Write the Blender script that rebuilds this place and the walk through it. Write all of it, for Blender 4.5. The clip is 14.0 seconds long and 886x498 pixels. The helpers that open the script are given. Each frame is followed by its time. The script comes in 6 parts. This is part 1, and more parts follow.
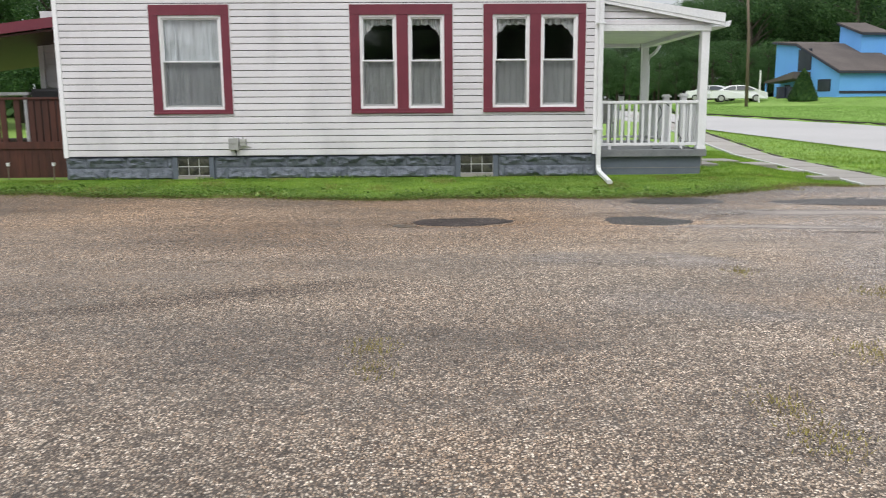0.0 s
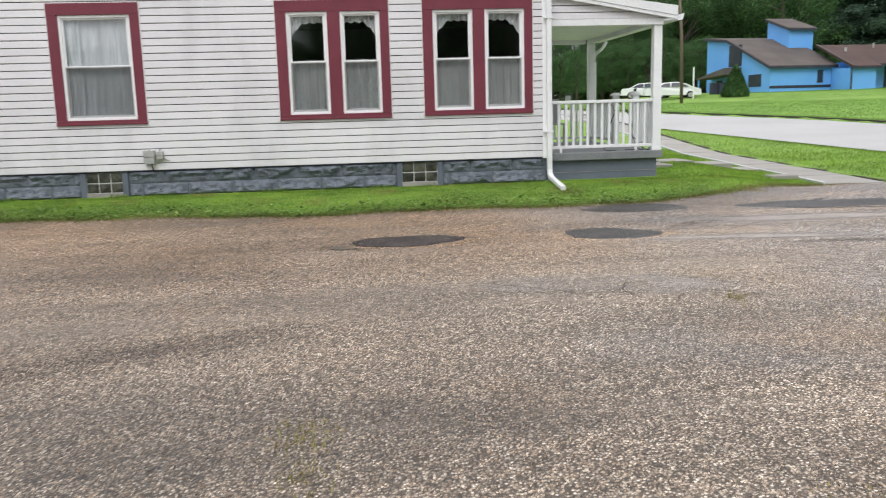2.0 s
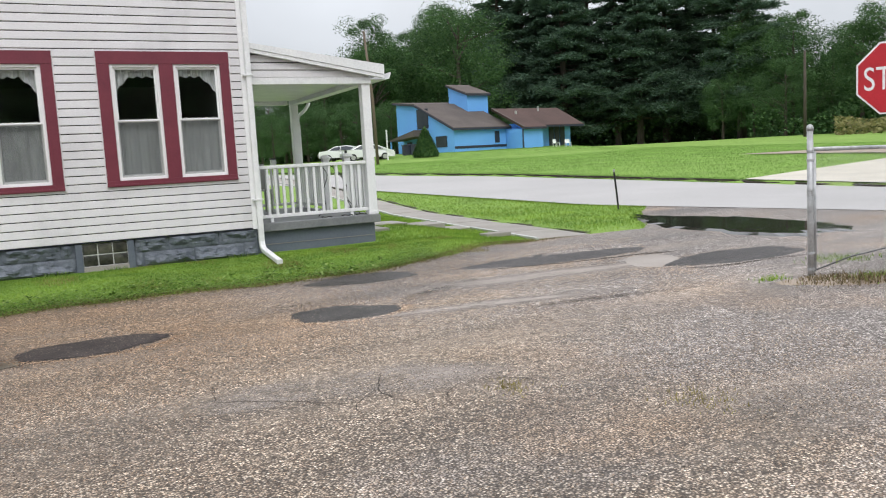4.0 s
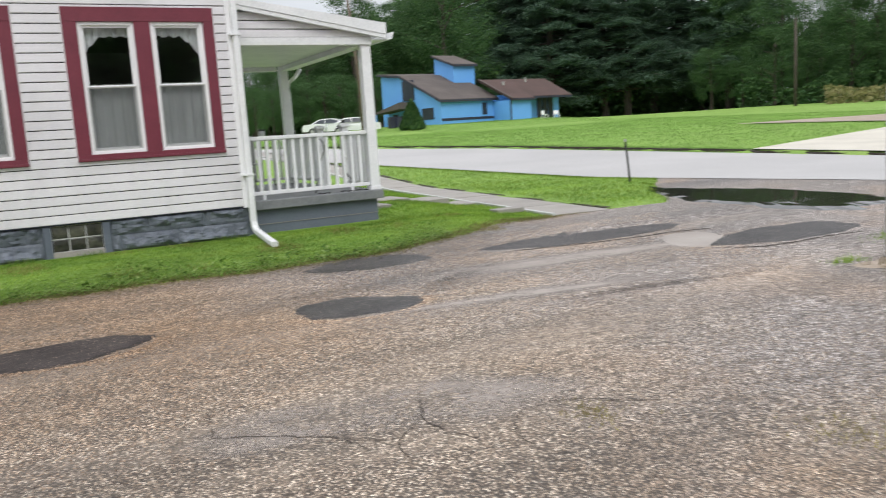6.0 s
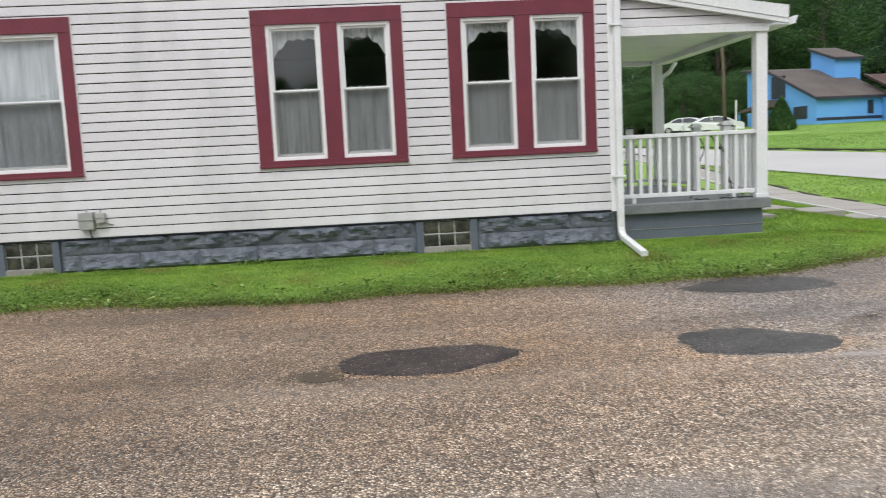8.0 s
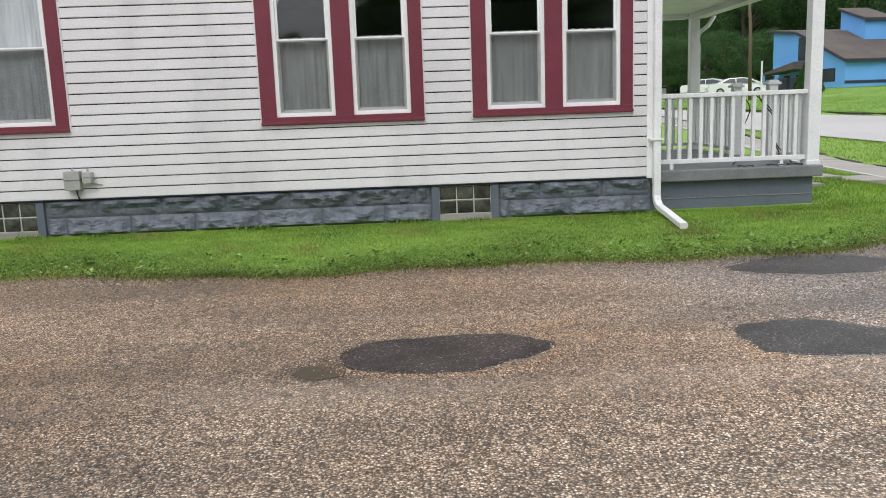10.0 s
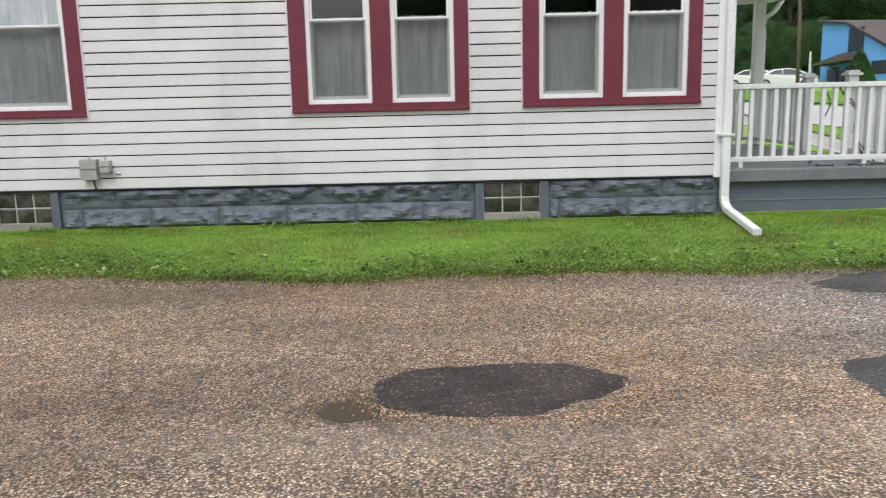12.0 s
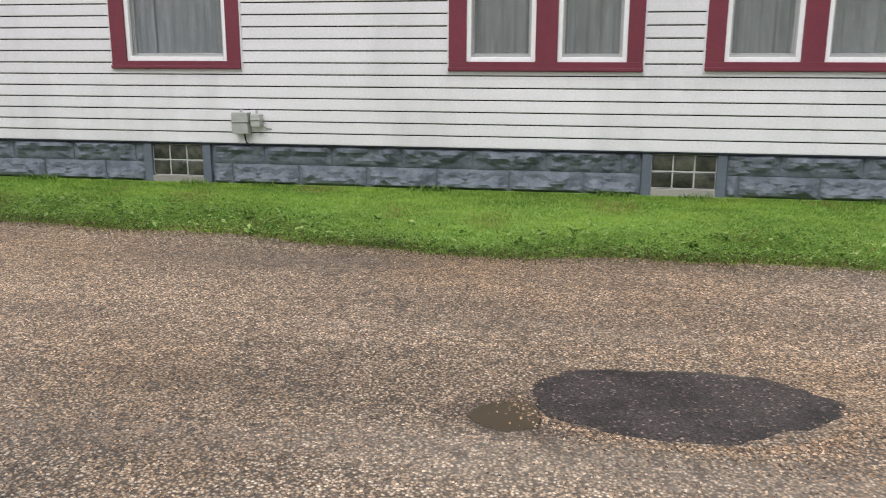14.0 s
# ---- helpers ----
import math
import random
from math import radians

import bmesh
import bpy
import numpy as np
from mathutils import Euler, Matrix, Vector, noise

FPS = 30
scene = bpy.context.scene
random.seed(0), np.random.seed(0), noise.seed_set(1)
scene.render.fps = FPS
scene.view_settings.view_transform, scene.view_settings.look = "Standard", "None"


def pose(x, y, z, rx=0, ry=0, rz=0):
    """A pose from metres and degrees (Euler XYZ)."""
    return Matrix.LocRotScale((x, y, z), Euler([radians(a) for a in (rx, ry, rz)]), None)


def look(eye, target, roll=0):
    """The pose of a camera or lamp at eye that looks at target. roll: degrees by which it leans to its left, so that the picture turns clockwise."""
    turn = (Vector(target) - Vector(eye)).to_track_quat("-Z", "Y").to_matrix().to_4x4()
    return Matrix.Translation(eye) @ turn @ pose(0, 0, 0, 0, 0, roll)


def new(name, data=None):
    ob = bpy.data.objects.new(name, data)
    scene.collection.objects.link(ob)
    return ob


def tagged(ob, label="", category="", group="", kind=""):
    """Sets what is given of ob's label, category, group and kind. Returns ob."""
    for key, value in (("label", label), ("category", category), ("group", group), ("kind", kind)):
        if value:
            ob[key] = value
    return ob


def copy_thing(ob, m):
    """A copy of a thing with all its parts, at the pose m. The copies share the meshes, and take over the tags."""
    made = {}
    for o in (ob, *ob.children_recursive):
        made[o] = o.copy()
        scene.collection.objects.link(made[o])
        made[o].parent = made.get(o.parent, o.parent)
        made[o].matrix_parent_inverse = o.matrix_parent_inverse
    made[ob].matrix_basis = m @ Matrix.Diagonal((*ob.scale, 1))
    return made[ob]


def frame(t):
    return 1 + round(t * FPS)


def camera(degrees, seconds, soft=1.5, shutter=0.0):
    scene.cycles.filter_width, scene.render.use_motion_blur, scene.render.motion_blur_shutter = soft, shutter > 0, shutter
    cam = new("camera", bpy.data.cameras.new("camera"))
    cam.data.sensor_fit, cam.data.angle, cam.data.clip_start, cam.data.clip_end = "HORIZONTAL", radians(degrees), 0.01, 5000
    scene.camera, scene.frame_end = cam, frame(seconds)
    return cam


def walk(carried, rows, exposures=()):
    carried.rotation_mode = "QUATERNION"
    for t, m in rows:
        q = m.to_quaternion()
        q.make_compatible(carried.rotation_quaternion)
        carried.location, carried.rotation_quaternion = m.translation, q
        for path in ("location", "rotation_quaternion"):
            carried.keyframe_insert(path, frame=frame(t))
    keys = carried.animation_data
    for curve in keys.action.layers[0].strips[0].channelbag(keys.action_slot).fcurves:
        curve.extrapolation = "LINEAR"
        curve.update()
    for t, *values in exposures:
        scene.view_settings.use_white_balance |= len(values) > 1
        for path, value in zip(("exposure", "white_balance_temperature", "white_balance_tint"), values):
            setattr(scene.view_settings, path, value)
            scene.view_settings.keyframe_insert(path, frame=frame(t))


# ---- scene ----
cam = camera(57.2, 14.0, soft=1.0, shutter=0.25)
PATH = [
    (0, (-0.078, 0.151, 1.104), (-0.032, 2.122, 0.763), -0.4),
    (0.5, (-0.092, 0.468, 1.136), (0.08, 2.422, 0.748), -1.8),
    (1, (-0.086, 0.718, 1.118), (0.099, 2.664, 0.697), -2.0),
    (1.5, (-0.073, 0.973, 1.134), (-0.006, 2.932, 0.741), -1.5),
    (2, (-0.08, 1.283, 1.134), (0.111, 3.245, 0.795), -1.6),
    (2.5, (-0.025, 1.641, 1.147), (0.315, 3.595, 0.886), -1.8),
    (3, (0.056, 1.978, 1.152), (0.501, 3.922, 0.996), -1.4),
    (3.5, (0.03, 2.221, 1.148), (0.742, 4.082, 0.973), -2.4),
    (3.7, (0.041, 2.363, 1.154), (0.857, 4.179, 0.961), -2.8),
    (5.8, (0.156, 3.512, 1.113), (1.157, 5.224, 0.851), -3.9),
    (6, (0.24, 3.74, 1.116), (1.154, 5.496, 0.832), -3.7),
    (6.5, (0.226, 3.913, 1.127), (0.899, 5.781, 0.88), -2.7),
    (7, (0.186, 4.144, 1.129), (0.769, 6.041, 0.881), -2.4),
    (7.5, (0.164, 4.348, 1.13), (0.606, 6.283, 0.877), -2.7),
    (8, (0.197, 4.638, 1.132), (0.319, 6.62, 0.893), -2.8),
    (8.2, (0.214, 4.742, 1.123), (0.272, 6.726, 0.878), -2.6),
    (10.3, (0.212, 5.576, 1.117), (0.3, 7.545, 0.777), -2.1),
    (10.5, (0.196, 5.653, 1.113), (0.302, 7.621, 0.772), -2.5),
    (11, (0.122, 5.874, 1.106), (0.276, 7.841, 0.778), -2.0),
    (11.5, (0.14, 6.072, 1.107), (0.302, 8.037, 0.772), -1.0),
    (12, (0.135, 6.23, 1.131), (0.138, 8.197, 0.769), -1.3),
    (12.5, (0.098, 6.35, 1.098), (-0.002, 8.295, 0.642), -0.8),
    (13, (0.024, 6.465, 1.106), (-0.091, 8.403, 0.627), 0.8),
    (13.5, (-0.052, 6.616, 1.104), (-0.248, 8.553, 0.65), 1.2),
    (14, (-0.046, 6.79, 1.09), (-0.377, 8.712, 0.646), 0.2),
]
walk(cam, [(t, look(eye, target, roll)) for t, eye, target, roll in PATH],
     [(0, 0.02), (0.5, 0.07), (1.0, 0.05), (1.5, 0.14), (2.5, 0.02), (3.0, -0.04), (3.5, 0.03), (7.5, 0.03), (10.5, 0.0), (11.5, 0.0), (12.0, 0.08), (12.5, 0.02), (13.0, 0.0), (14.0, 0.1)])

# ---- light ----
world = bpy.data.worlds.new("overcast_sky")
scene.world = world
world.use_nodes = True
wn, wl = world.node_tree.nodes, world.node_tree.links
sky = wn.new("ShaderNodeTexSky")
sky.sky_type, sky.sun_disc = "NISHITA", False
sky.sun_elevation, sky.sun_rotation = radians(52), radians(200)
sky.air_density, sky.dust_density, sky.ozone_density = 1.0, 4.0, 1.0
bg = wn["Background"]
tc = wn.new("ShaderNodeTexCoord")
sep = wn.new("ShaderNodeSeparateXYZ")
wl.new(tc.outputs["Generated"], sep.inputs[0])
ramp = wn.new("ShaderNodeValToRGB")
ramp.color_ramp.elements[0].position, ramp.color_ramp.elements[0].color = 0.0, (4.6, 4.85, 5.2, 1)
ramp.color_ramp.elements[1].position, ramp.color_ramp.elements[1].color = 1.0, (15.9, 16.2, 17.0, 1)
wl.new(sep.outputs["Z"], ramp.inputs[0])
cl = wn.new("ShaderNodeTexNoise")
cl.inputs["Scale"].default_value, cl.inputs["Detail"].default_value = 2.2, 5
wl.new(tc.outputs["Generated"], cl.inputs["Vector"])
cm = wn.new("ShaderNodeMapRange")
cm.inputs[1].default_value, cm.inputs[2].default_value, cm.inputs[3].default_value, cm.inputs[4].default_value = 0.3, 0.7, 0.80, 1.14
wl.new(cl.outputs["Fac"], cm.inputs[0])
mul = wn.new("ShaderNodeVectorMath")
mul.operation = "SCALE"
wl.new(ramp.outputs[0], mul.inputs[0])
wl.new(cm.outputs[0], mul.inputs["Scale"])
mx = wn.new("ShaderNodeMix")
mx.data_type = "RGBA"
mx.inputs[0].default_value = 0.9
wl.new(sky.outputs[0], mx.inputs[6])
wl.new(mul.outputs[0], mx.inputs[7])
wl.new(mx.outputs[2], bg.inputs[0])
bg.inputs[1].default_value = 0.125

sun = new("sun", bpy.data.lights.new("sun", "SUN"))
sun.data.energy, sun.data.angle, sun.data.color = 1.0, radians(25), (1.0, 0.985, 0.96)
sun.matrix_world = look((-6, -16, 26), (0, 6, 0))


# ---- materials ----
def nodes_of(name):
    m = bpy.data.materials.new(name)
    m.use_nodes = True
    return m, m.node_tree.nodes, m.node_tree.links, m.node_tree.nodes["Principled BSDF"]


def coords(n, l, stretch=(1, 1, 1)):
    t = n.new("ShaderNodeTexCoord")
    mp = n.new("ShaderNodeMapping")
    mp.inputs["Scale"].default_value = stretch
    l.new(t.outputs["Object"], mp.inputs[0])
    return mp.outputs[0]


def noise_tex(n, l, vec, scale, detail=4, rough=0.55):
    t = n.new("ShaderNodeTexNoise")
    t.inputs["Scale"].default_value, t.inputs["Detail"].default_value, t.inputs["Roughness"].default_value = scale, detail, rough
    l.new(vec, t.inputs["Vector"])
    return t.outputs["Fac"]


def ramp_of(n, l, fac, stops):
    r = n.new("ShaderNodeValToRGB")
    e = r.color_ramp.elements
    while len(e) < len(stops):
        e.new(0.5)
    for el, (p, c) in zip(e, stops):
        el.position, el.color = p, (*c, 1)
    l.new(fac, r.inputs[0])
    return r.outputs[0]


def mixed(n, l, fac, a, b, how="MIX"):
    m = n.new("ShaderNodeMix")
    m.data_type, m.blend_type = "RGBA", how
    for s, v in ((m.inputs[0], fac), (m.inputs[6], a), (m.inputs[7], b)):
        if isinstance(v, (int, float)):
            s.default_value = v
        elif isinstance(v, tuple):
            s.default_value = (*v, 1)
        else:
            l.new(v, s)
    return m.outputs[2]


def bumped(n, l, b, height, strength, dist):
    bp = n.new("ShaderNodeBump")
    bp.inputs["Strength"].default_value, bp.inputs["Distance"].default_value = strength, dist
    l.new(height, bp.inputs["Height"])
    l.new(bp.outputs[0], b.inputs["Normal"])
    return bp


def surf(name, c1, c2, big=1.5, fine=40, rough=0.6, bump=0.2, dist=0.002, metal=0.0, stretch=(1, 1, 1), vary=0.12, grime=None):
    """A painted or natural surface: two tones at a large scale, grain and relief at a fine one."""
    m, n, l, b = nodes_of(name)
    v = coords(n, l, stretch)
    f1 = noise_tex(n, l, v, big, 5)
    f2 = noise_tex(n, l, v, fine, 4)
    col = ramp_of(n, l, f1, [(0.35, c1), (0.65, c2)])
    col = mixed(n, l, 0.25, col, ramp_of(n, l, f2, [(0.3, tuple(x * 0.7 for x in c1)), (0.7, tuple(min(1, x * 1.25) for x in c2))]))
    if grime:
        g = noise_tex(n, l, coords(n, l, grime[2]), grime[1], 6, 0.65)
        gf = n.new("ShaderNodeMapRange")
        gf.inputs[1].default_value, gf.inputs[2].default_value, gf.inputs[4].default_value = 0.5, 0.75, grime[3]
        l.new(g, gf.inputs[0])
        col = mixed(n, l, gf.outputs[0], col, grime[0])
    if vary:
        oi = n.new("ShaderNodeObjectInfo")
        mr = n.new("ShaderNodeMapRange")
        mr.inputs[3].default_value, mr.inputs[4].default_value = 1 - vary, 1 + vary
        l.new(oi.outputs["Random"], mr.inputs[0])
        hs = n.new("ShaderNodeHueSaturation")
        l.new(mr.outputs[0], hs.inputs["Value"])
        l.new(col, hs.inputs["Color"])
        col = hs.outputs[0]
    l.new(col, b.inputs["Base Color"])
    b.inputs["Roughness"].default_value, b.inputs["Metallic"].default_value = rough, metal
    bumped(n, l, b, f2, bump, dist)
    return m


def gravel_material():
    """Chip-seal: stone chips about a centimetre across, bleached, pink and brown, worn to bare binder in tracks."""
    m, n, l, b = nodes_of("chip_seal")
    v = coords(n, l)
    vo = n.new("ShaderNodeTexVoronoi")
    vo.inputs["Scale"].default_value = 75
    l.new(v, vo.inputs["Vector"])
    sp = n.new("ShaderNodeSeparateColor")
    l.new(vo.outputs["Color"], sp.inputs[0])
    chips = ramp_of(n, l, sp.outputs[0], [(0.0, (0.10, 0.075, 0.056)), (0.4, (0.27, 0.21, 0.158)), (0.75, (0.47, 0.378, 0.29)), (0.97, (0.78, 0.68, 0.56))])
    grey = ramp_of(n, l, sp.outputs[1], [(0.0, (0.14, 0.118, 0.102)), (0.6, (0.365, 0.325, 0.305)), (0.95, (0.70, 0.645, 0.61))])
    patchy = noise_tex(n, l, coords(n, l, (0.35, 0.6, 1)), 0.8, 5, 0.6)
    sx = n.new("ShaderNodeSeparateXYZ")
    l.new(v, sx.inputs[0])
    east = n.new("ShaderNodeMapRange")
    east.inputs[1].default_value, east.inputs[2].default_value, east.inputs[3].default_value, east.inputs[4].default_value = 0.0, 7.0, -0.25, 0.3
    l.new(sx.outputs["X"], east.inputs[0])
    ad = n.new("ShaderNodeMath")
    l.new(patchy, ad.inputs[0])
    l.new(east.outputs[0], ad.inputs[1])
    gf = n.new("ShaderNodeMapRange")
    gf.inputs[1].default_value, gf.inputs[2].default_value = 0.38, 0.62
    l.new(ad.outputs[0], gf.inputs[0])
    col = mixed(n, l, gf.outputs[0], chips, grey)
    pink = noise_tex(n, l, v, 0.55, 4)
    pf = n.new("ShaderNodeMapRange")
    pf.inputs[1].default_value, pf.inputs[2].default_value, pf.inputs[4].default_value = 0.5, 0.72, 0.42
    l.new(pink, pf.inputs[0])
    north = n.new("ShaderNodeMapRange")
    north.inputs[1].default_value, north.inputs[2].default_value, north.inputs[3].default_value, north.inputs[4].default_value = 7.0, 10.0, -0.1, 0.36
    l.new(sx.outputs["Y"], north.inputs[0])
    pa = n.new("ShaderNodeMath")
    l.new(pf.outputs[0], pa.inputs[0])
    near_west = n.new("ShaderNodeMapRange")
    near_west.inputs[1].default_value, near_west.inputs[2].default_value, near_west.inputs[3].default_value, near_west.inputs[4].default_value = 0.8, 3.2, 1.0, 0.0
    l.new(sx.outputs["X"], near_west.inputs[0])
    nw = n.new("ShaderNodeMath")
    nw.operation = "MULTIPLY"
    l.new(north.outputs[0], nw.inputs[0])
    l.new(near_west.outputs[0], nw.inputs[1])
    l.new(nw.outputs[0], pa.inputs[1])
    col = mixed(n, l, pa.outputs[0], col, (0.57, 0.355, 0.19))
    # darker binder between the chips, its colour deepened to stand in for their shade
    gap = n.new("ShaderNodeMapRange")
    gap.inputs[1].default_value, gap.inputs[2].default_value, gap.inputs[3].default_value, gap.inputs[4].default_value = 0.26, 0.62, 0.0, 0.9
    l.new(vo.outputs["Distance"], gap.inputs[0])
    col = mixed(n, l, gap.outputs[0], col, (0.038, 0.029, 0.022))
    # worn tracks, lighter and smoother
    worn = noise_tex(n, l, coords(n, l, (0.18, 1.1, 1)), 0.9, 5, 0.62)
    wf = n.new("ShaderNodeMapRange")
    wf.inputs[1].default_value, wf.inputs[2].default_value, wf.inputs[4].default_value = 0.52, 0.70, 0.4
    l.new(worn, wf.inputs[0])
    col = mixed(n, l, wf.outputs[0], col, (0.31, 0.255, 0.205))
    damp = noise_tex(n, l, coords(n, l, (0.25, 0.9, 1)), 1.3, 6, 0.6)
    df = n.new("ShaderNodeMapRange")
    df.inputs[1].default_value, df.inputs[2].default_value, df.inputs[3].default_value, df.inputs[4].default_value = 0.3, 0.62, 0.58, 1.2
    l.new(damp, df.inputs[0])
    sc = n.new("ShaderNodeVectorMath")
    sc.operation = "SCALE"
    l.new(col, sc.inputs[0])
    l.new(df.outputs[0], sc.inputs["Scale"])
    clump = noise_tex(n, l, v, 16, 4, 0.7)
    cf = n.new("ShaderNodeMapRange")
    cf.inputs[1].default_value, cf.inputs[2].default_value, cf.inputs[3].default_value, cf.inputs[4].default_value = 0.32, 0.68, 0.55, 1.4
    l.new(clump, cf.inputs[0])
    sc2 = n.new("ShaderNodeVectorMath")
    sc2.operation = "SCALE"
    l.new(sc.outputs[0], sc2.inputs[0])
    west = n.new("ShaderNodeMapRange")
    west.inputs[1].default_value, west.inputs[2].default_value, west.inputs[3].default_value, west.inputs[4].default_value = -1.0, 5.0, 0.97, 1.3
    l.new(sx.outputs["X"], west.inputs[0])
    rim = n.new("ShaderNodeMapRange")
    rim.inputs[1].default_value, rim.inputs[2].default_value, rim.inputs[3].default_value, rim.inputs[4].default_value = 11.0, 12.4, 1.0, 0.85
    l.new(sx.outputs["Y"], rim.inputs[0])
    m1, m2 = n.new("ShaderNodeMath"), n.new("ShaderNodeMath")
    m1.operation = m2.operation = "MULTIPLY"
    l.new(west.outputs[0], m1.inputs[0])
    l.new(rim.outputs[0], m1.inputs[1])
    l.new(m1.outputs[0], m2.inputs[0])
    l.new(cf.outputs[0], m2.inputs[1])
    l.new(m2.outputs[0], sc2.inputs["Scale"])
    l.new(sc2.outputs[0], b.inputs["Base Color"])
    rr = n.new("ShaderNodeMapRange")
    rr.inputs[1].default_value, rr.inputs[2].default_value, rr.inputs[3].default_value, rr.inputs[4].default_value = 0.3, 0.6, 0.5, 0.8
    l.new(damp, rr.inputs[0])
    l.new(rr.outputs[0], b.inputs["Roughness"])
    inv = n.new("ShaderNodeMath")
    inv.operation = "MULTIPLY"
    inv.inputs[1].default_value = -1
    l.new(vo.outputs["Distance"], inv.inputs[0])
    bumped(n, l, b, inv.outputs[0], 0.8, 0.006)
    return m


def patch_material(name="fresh_asphalt", low=(0.024, 0.019, 0.018), high=(0.062, 0.051, 0.047), rough=0.6, gloss=0.3):
    """Asphalt repair: near black, pitted, with pale grit caught in it and a worn grey bloom."""
    m, n, l, b = nodes_of(name)
    v = coords(n, l)
    bloom = ramp_of(n, l, noise_tex(n, l, v, 2.6, 6, 0.65), [(0.35, low), (0.7, high)])
    vo = n.new("ShaderNodeTexVoronoi")
    vo.inputs["Scale"].default_value = 110
    l.new(v, vo.inputs["Vector"])
    sp = n.new("ShaderNodeSeparateColor")
    l.new(vo.outputs["Color"], sp.inputs[0])
    grit = ramp_of(n, l, sp.outputs[0], [(0.0, (0.3, 0.3, 0.3)), (0.5, (0.9, 0.9, 0.9)), (0.93, (1.5, 1.45, 1.4)), (0.99, (6.0, 5.4, 4.8))])
    l.new(mixed(n, l, 1.0, bloom, grit, "MULTIPLY"), b.inputs["Base Color"])
    b.inputs["Roughness"].default_value, b.inputs["Specular IOR Level"].default_value = rough, gloss
    bumped(n, l, b, sp.outputs[1], 0.7, 0.004)
    return m


def worn_material(name, a, c, cover):
    """Bare, rubbed surface showing in patches between the chips, ragged at its edge."""
    m, n, l, b = nodes_of(name)
    v = coords(n, l)
    f = noise_tex(n, l, v, 5, 6, 0.65)
    l.new(ramp_of(n, l, f, [(0.3, a), (0.7, c)]), b.inputs["Base Color"])
    b.inputs["Roughness"].default_value = 0.8
    g = noise_tex(n, l, v, 22, 6, 0.75)
    h = n.new("ShaderNodeMath")
    l.new(g, h.inputs[0])
    big = noise_tex(n, l, coords(n, l, (0.5, 1.2, 1)), 1.6, 4)
    l.new(big, h.inputs[1])
    mr = n.new("ShaderNodeMapRange")
    mr.inputs[1].default_value, mr.inputs[2].default_value, mr.inputs[3].default_value, mr.inputs[4].default_value = 0.80, 1.04, 0.0, cover
    l.new(h.outputs[0], mr.inputs[0])
    at = n.new("ShaderNodeAttribute")
    at.attribute_name = "core"
    fade = n.new("ShaderNodeMath")
    fade.operation = "MULTIPLY"
    l.new(mr.outputs[0], fade.inputs[0])
    l.new(at.outputs["Fac"], fade.inputs[1])
    l.new(fade.outputs[0], b.inputs["Alpha"])
    bumped(n, l, b, g, 0.4, 0.004)
    return m


def leaf_material(name, c1, c2, c3, through_light=0.3, patches=None):
    """Foliage: each leaf or clump its own green, a little light passing through."""
    m, n, l, b = nodes_of(name)
    g = n.new("ShaderNodeNewGeometry")
    col = ramp_of(n, l, g.outputs["Random Per Island"], [(0.0, c1), (0.5, c2), (1.0, c3)])
    v = coords(n, l)
    big = noise_tex(n, l, v, 0.7, 3)
    mr = n.new("ShaderNodeMapRange")
    mr.inputs[1].default_value, mr.inputs[2].default_value, mr.inputs[3].default_value, mr.inputs[4].default_value = 0.3, 0.7, 0.7, 1.25
    l.new(big, mr.inputs[0])
    if patches:
        col = mixed(n, l, ramp_of(n, l, noise_tex(n, l, coords(n, l, (0.5, 1.6, 1)), 2.6, 6, 0.7), [(0.38, (0.85, 0.85, 0.85)), (0.62, (0, 0, 0))]), col, mixed(n, l, 1.0, col, patches, "MULTIPLY"))
    hs = n.new("ShaderNodeHueSaturation")
    l.new(mr.outputs[0], hs.inputs["Value"])
    l.new(col, hs.inputs["Color"])
    l.new(hs.outputs[0], b.inputs["Base Color"])
    b.inputs["Roughness"].default_value, b.inputs["Specular IOR Level"].default_value = 0.6, 0.15
    tr = n.new("ShaderNodeBsdfTranslucent")
    l.new(hs.outputs[0], tr.inputs[0])
    ms = n.new("ShaderNodeMixShader")
    ms.inputs[0].default_value = through_light
    l.new(b.outputs[0], ms.inputs[1])
    l.new(tr.outputs[0], ms.inputs[2])
    l.new(ms.outputs[0], n["Material Output"].inputs[0])
    return m


def glass_material(name="window_glass", straight=0.085, tint=(0.955, 0.965, 0.965)):
    """A thin pane: clear, with a mirror gloss that grows towards glancing angles alike on both faces."""
    m, n, l, b = nodes_of(name)
    tr = n.new("ShaderNodeBsdfTransparent")
    tr.inputs[0].default_value = (*tint, 1)
    gl = n.new("ShaderNodeBsdfGlossy")
    gl.inputs["Roughness"].default_value = 0.015
    lw = n.new("ShaderNodeLayerWeight")
    lw.inputs[0].default_value = 0.5
    pw = n.new("ShaderNodeMath")
    pw.operation = "POWER"
    pw.inputs[1].default_value = 4.0
    l.new(lw.outputs["Facing"], pw.inputs[0])
    fr = n.new("ShaderNodeMapRange")
    fr.inputs[3].default_value, fr.inputs[4].default_value = straight, 0.95
    l.new(pw.outputs[0], fr.inputs[0])
    ms = n.new("ShaderNodeMixShader")
    l.new(fr.outputs[0], ms.inputs[0])
    l.new(tr.outputs[0], ms.inputs[1])
    l.new(gl.outputs[0], ms.inputs[2])
    l.new(ms.outputs[0], n["Material Output"].inputs[0])
    return m


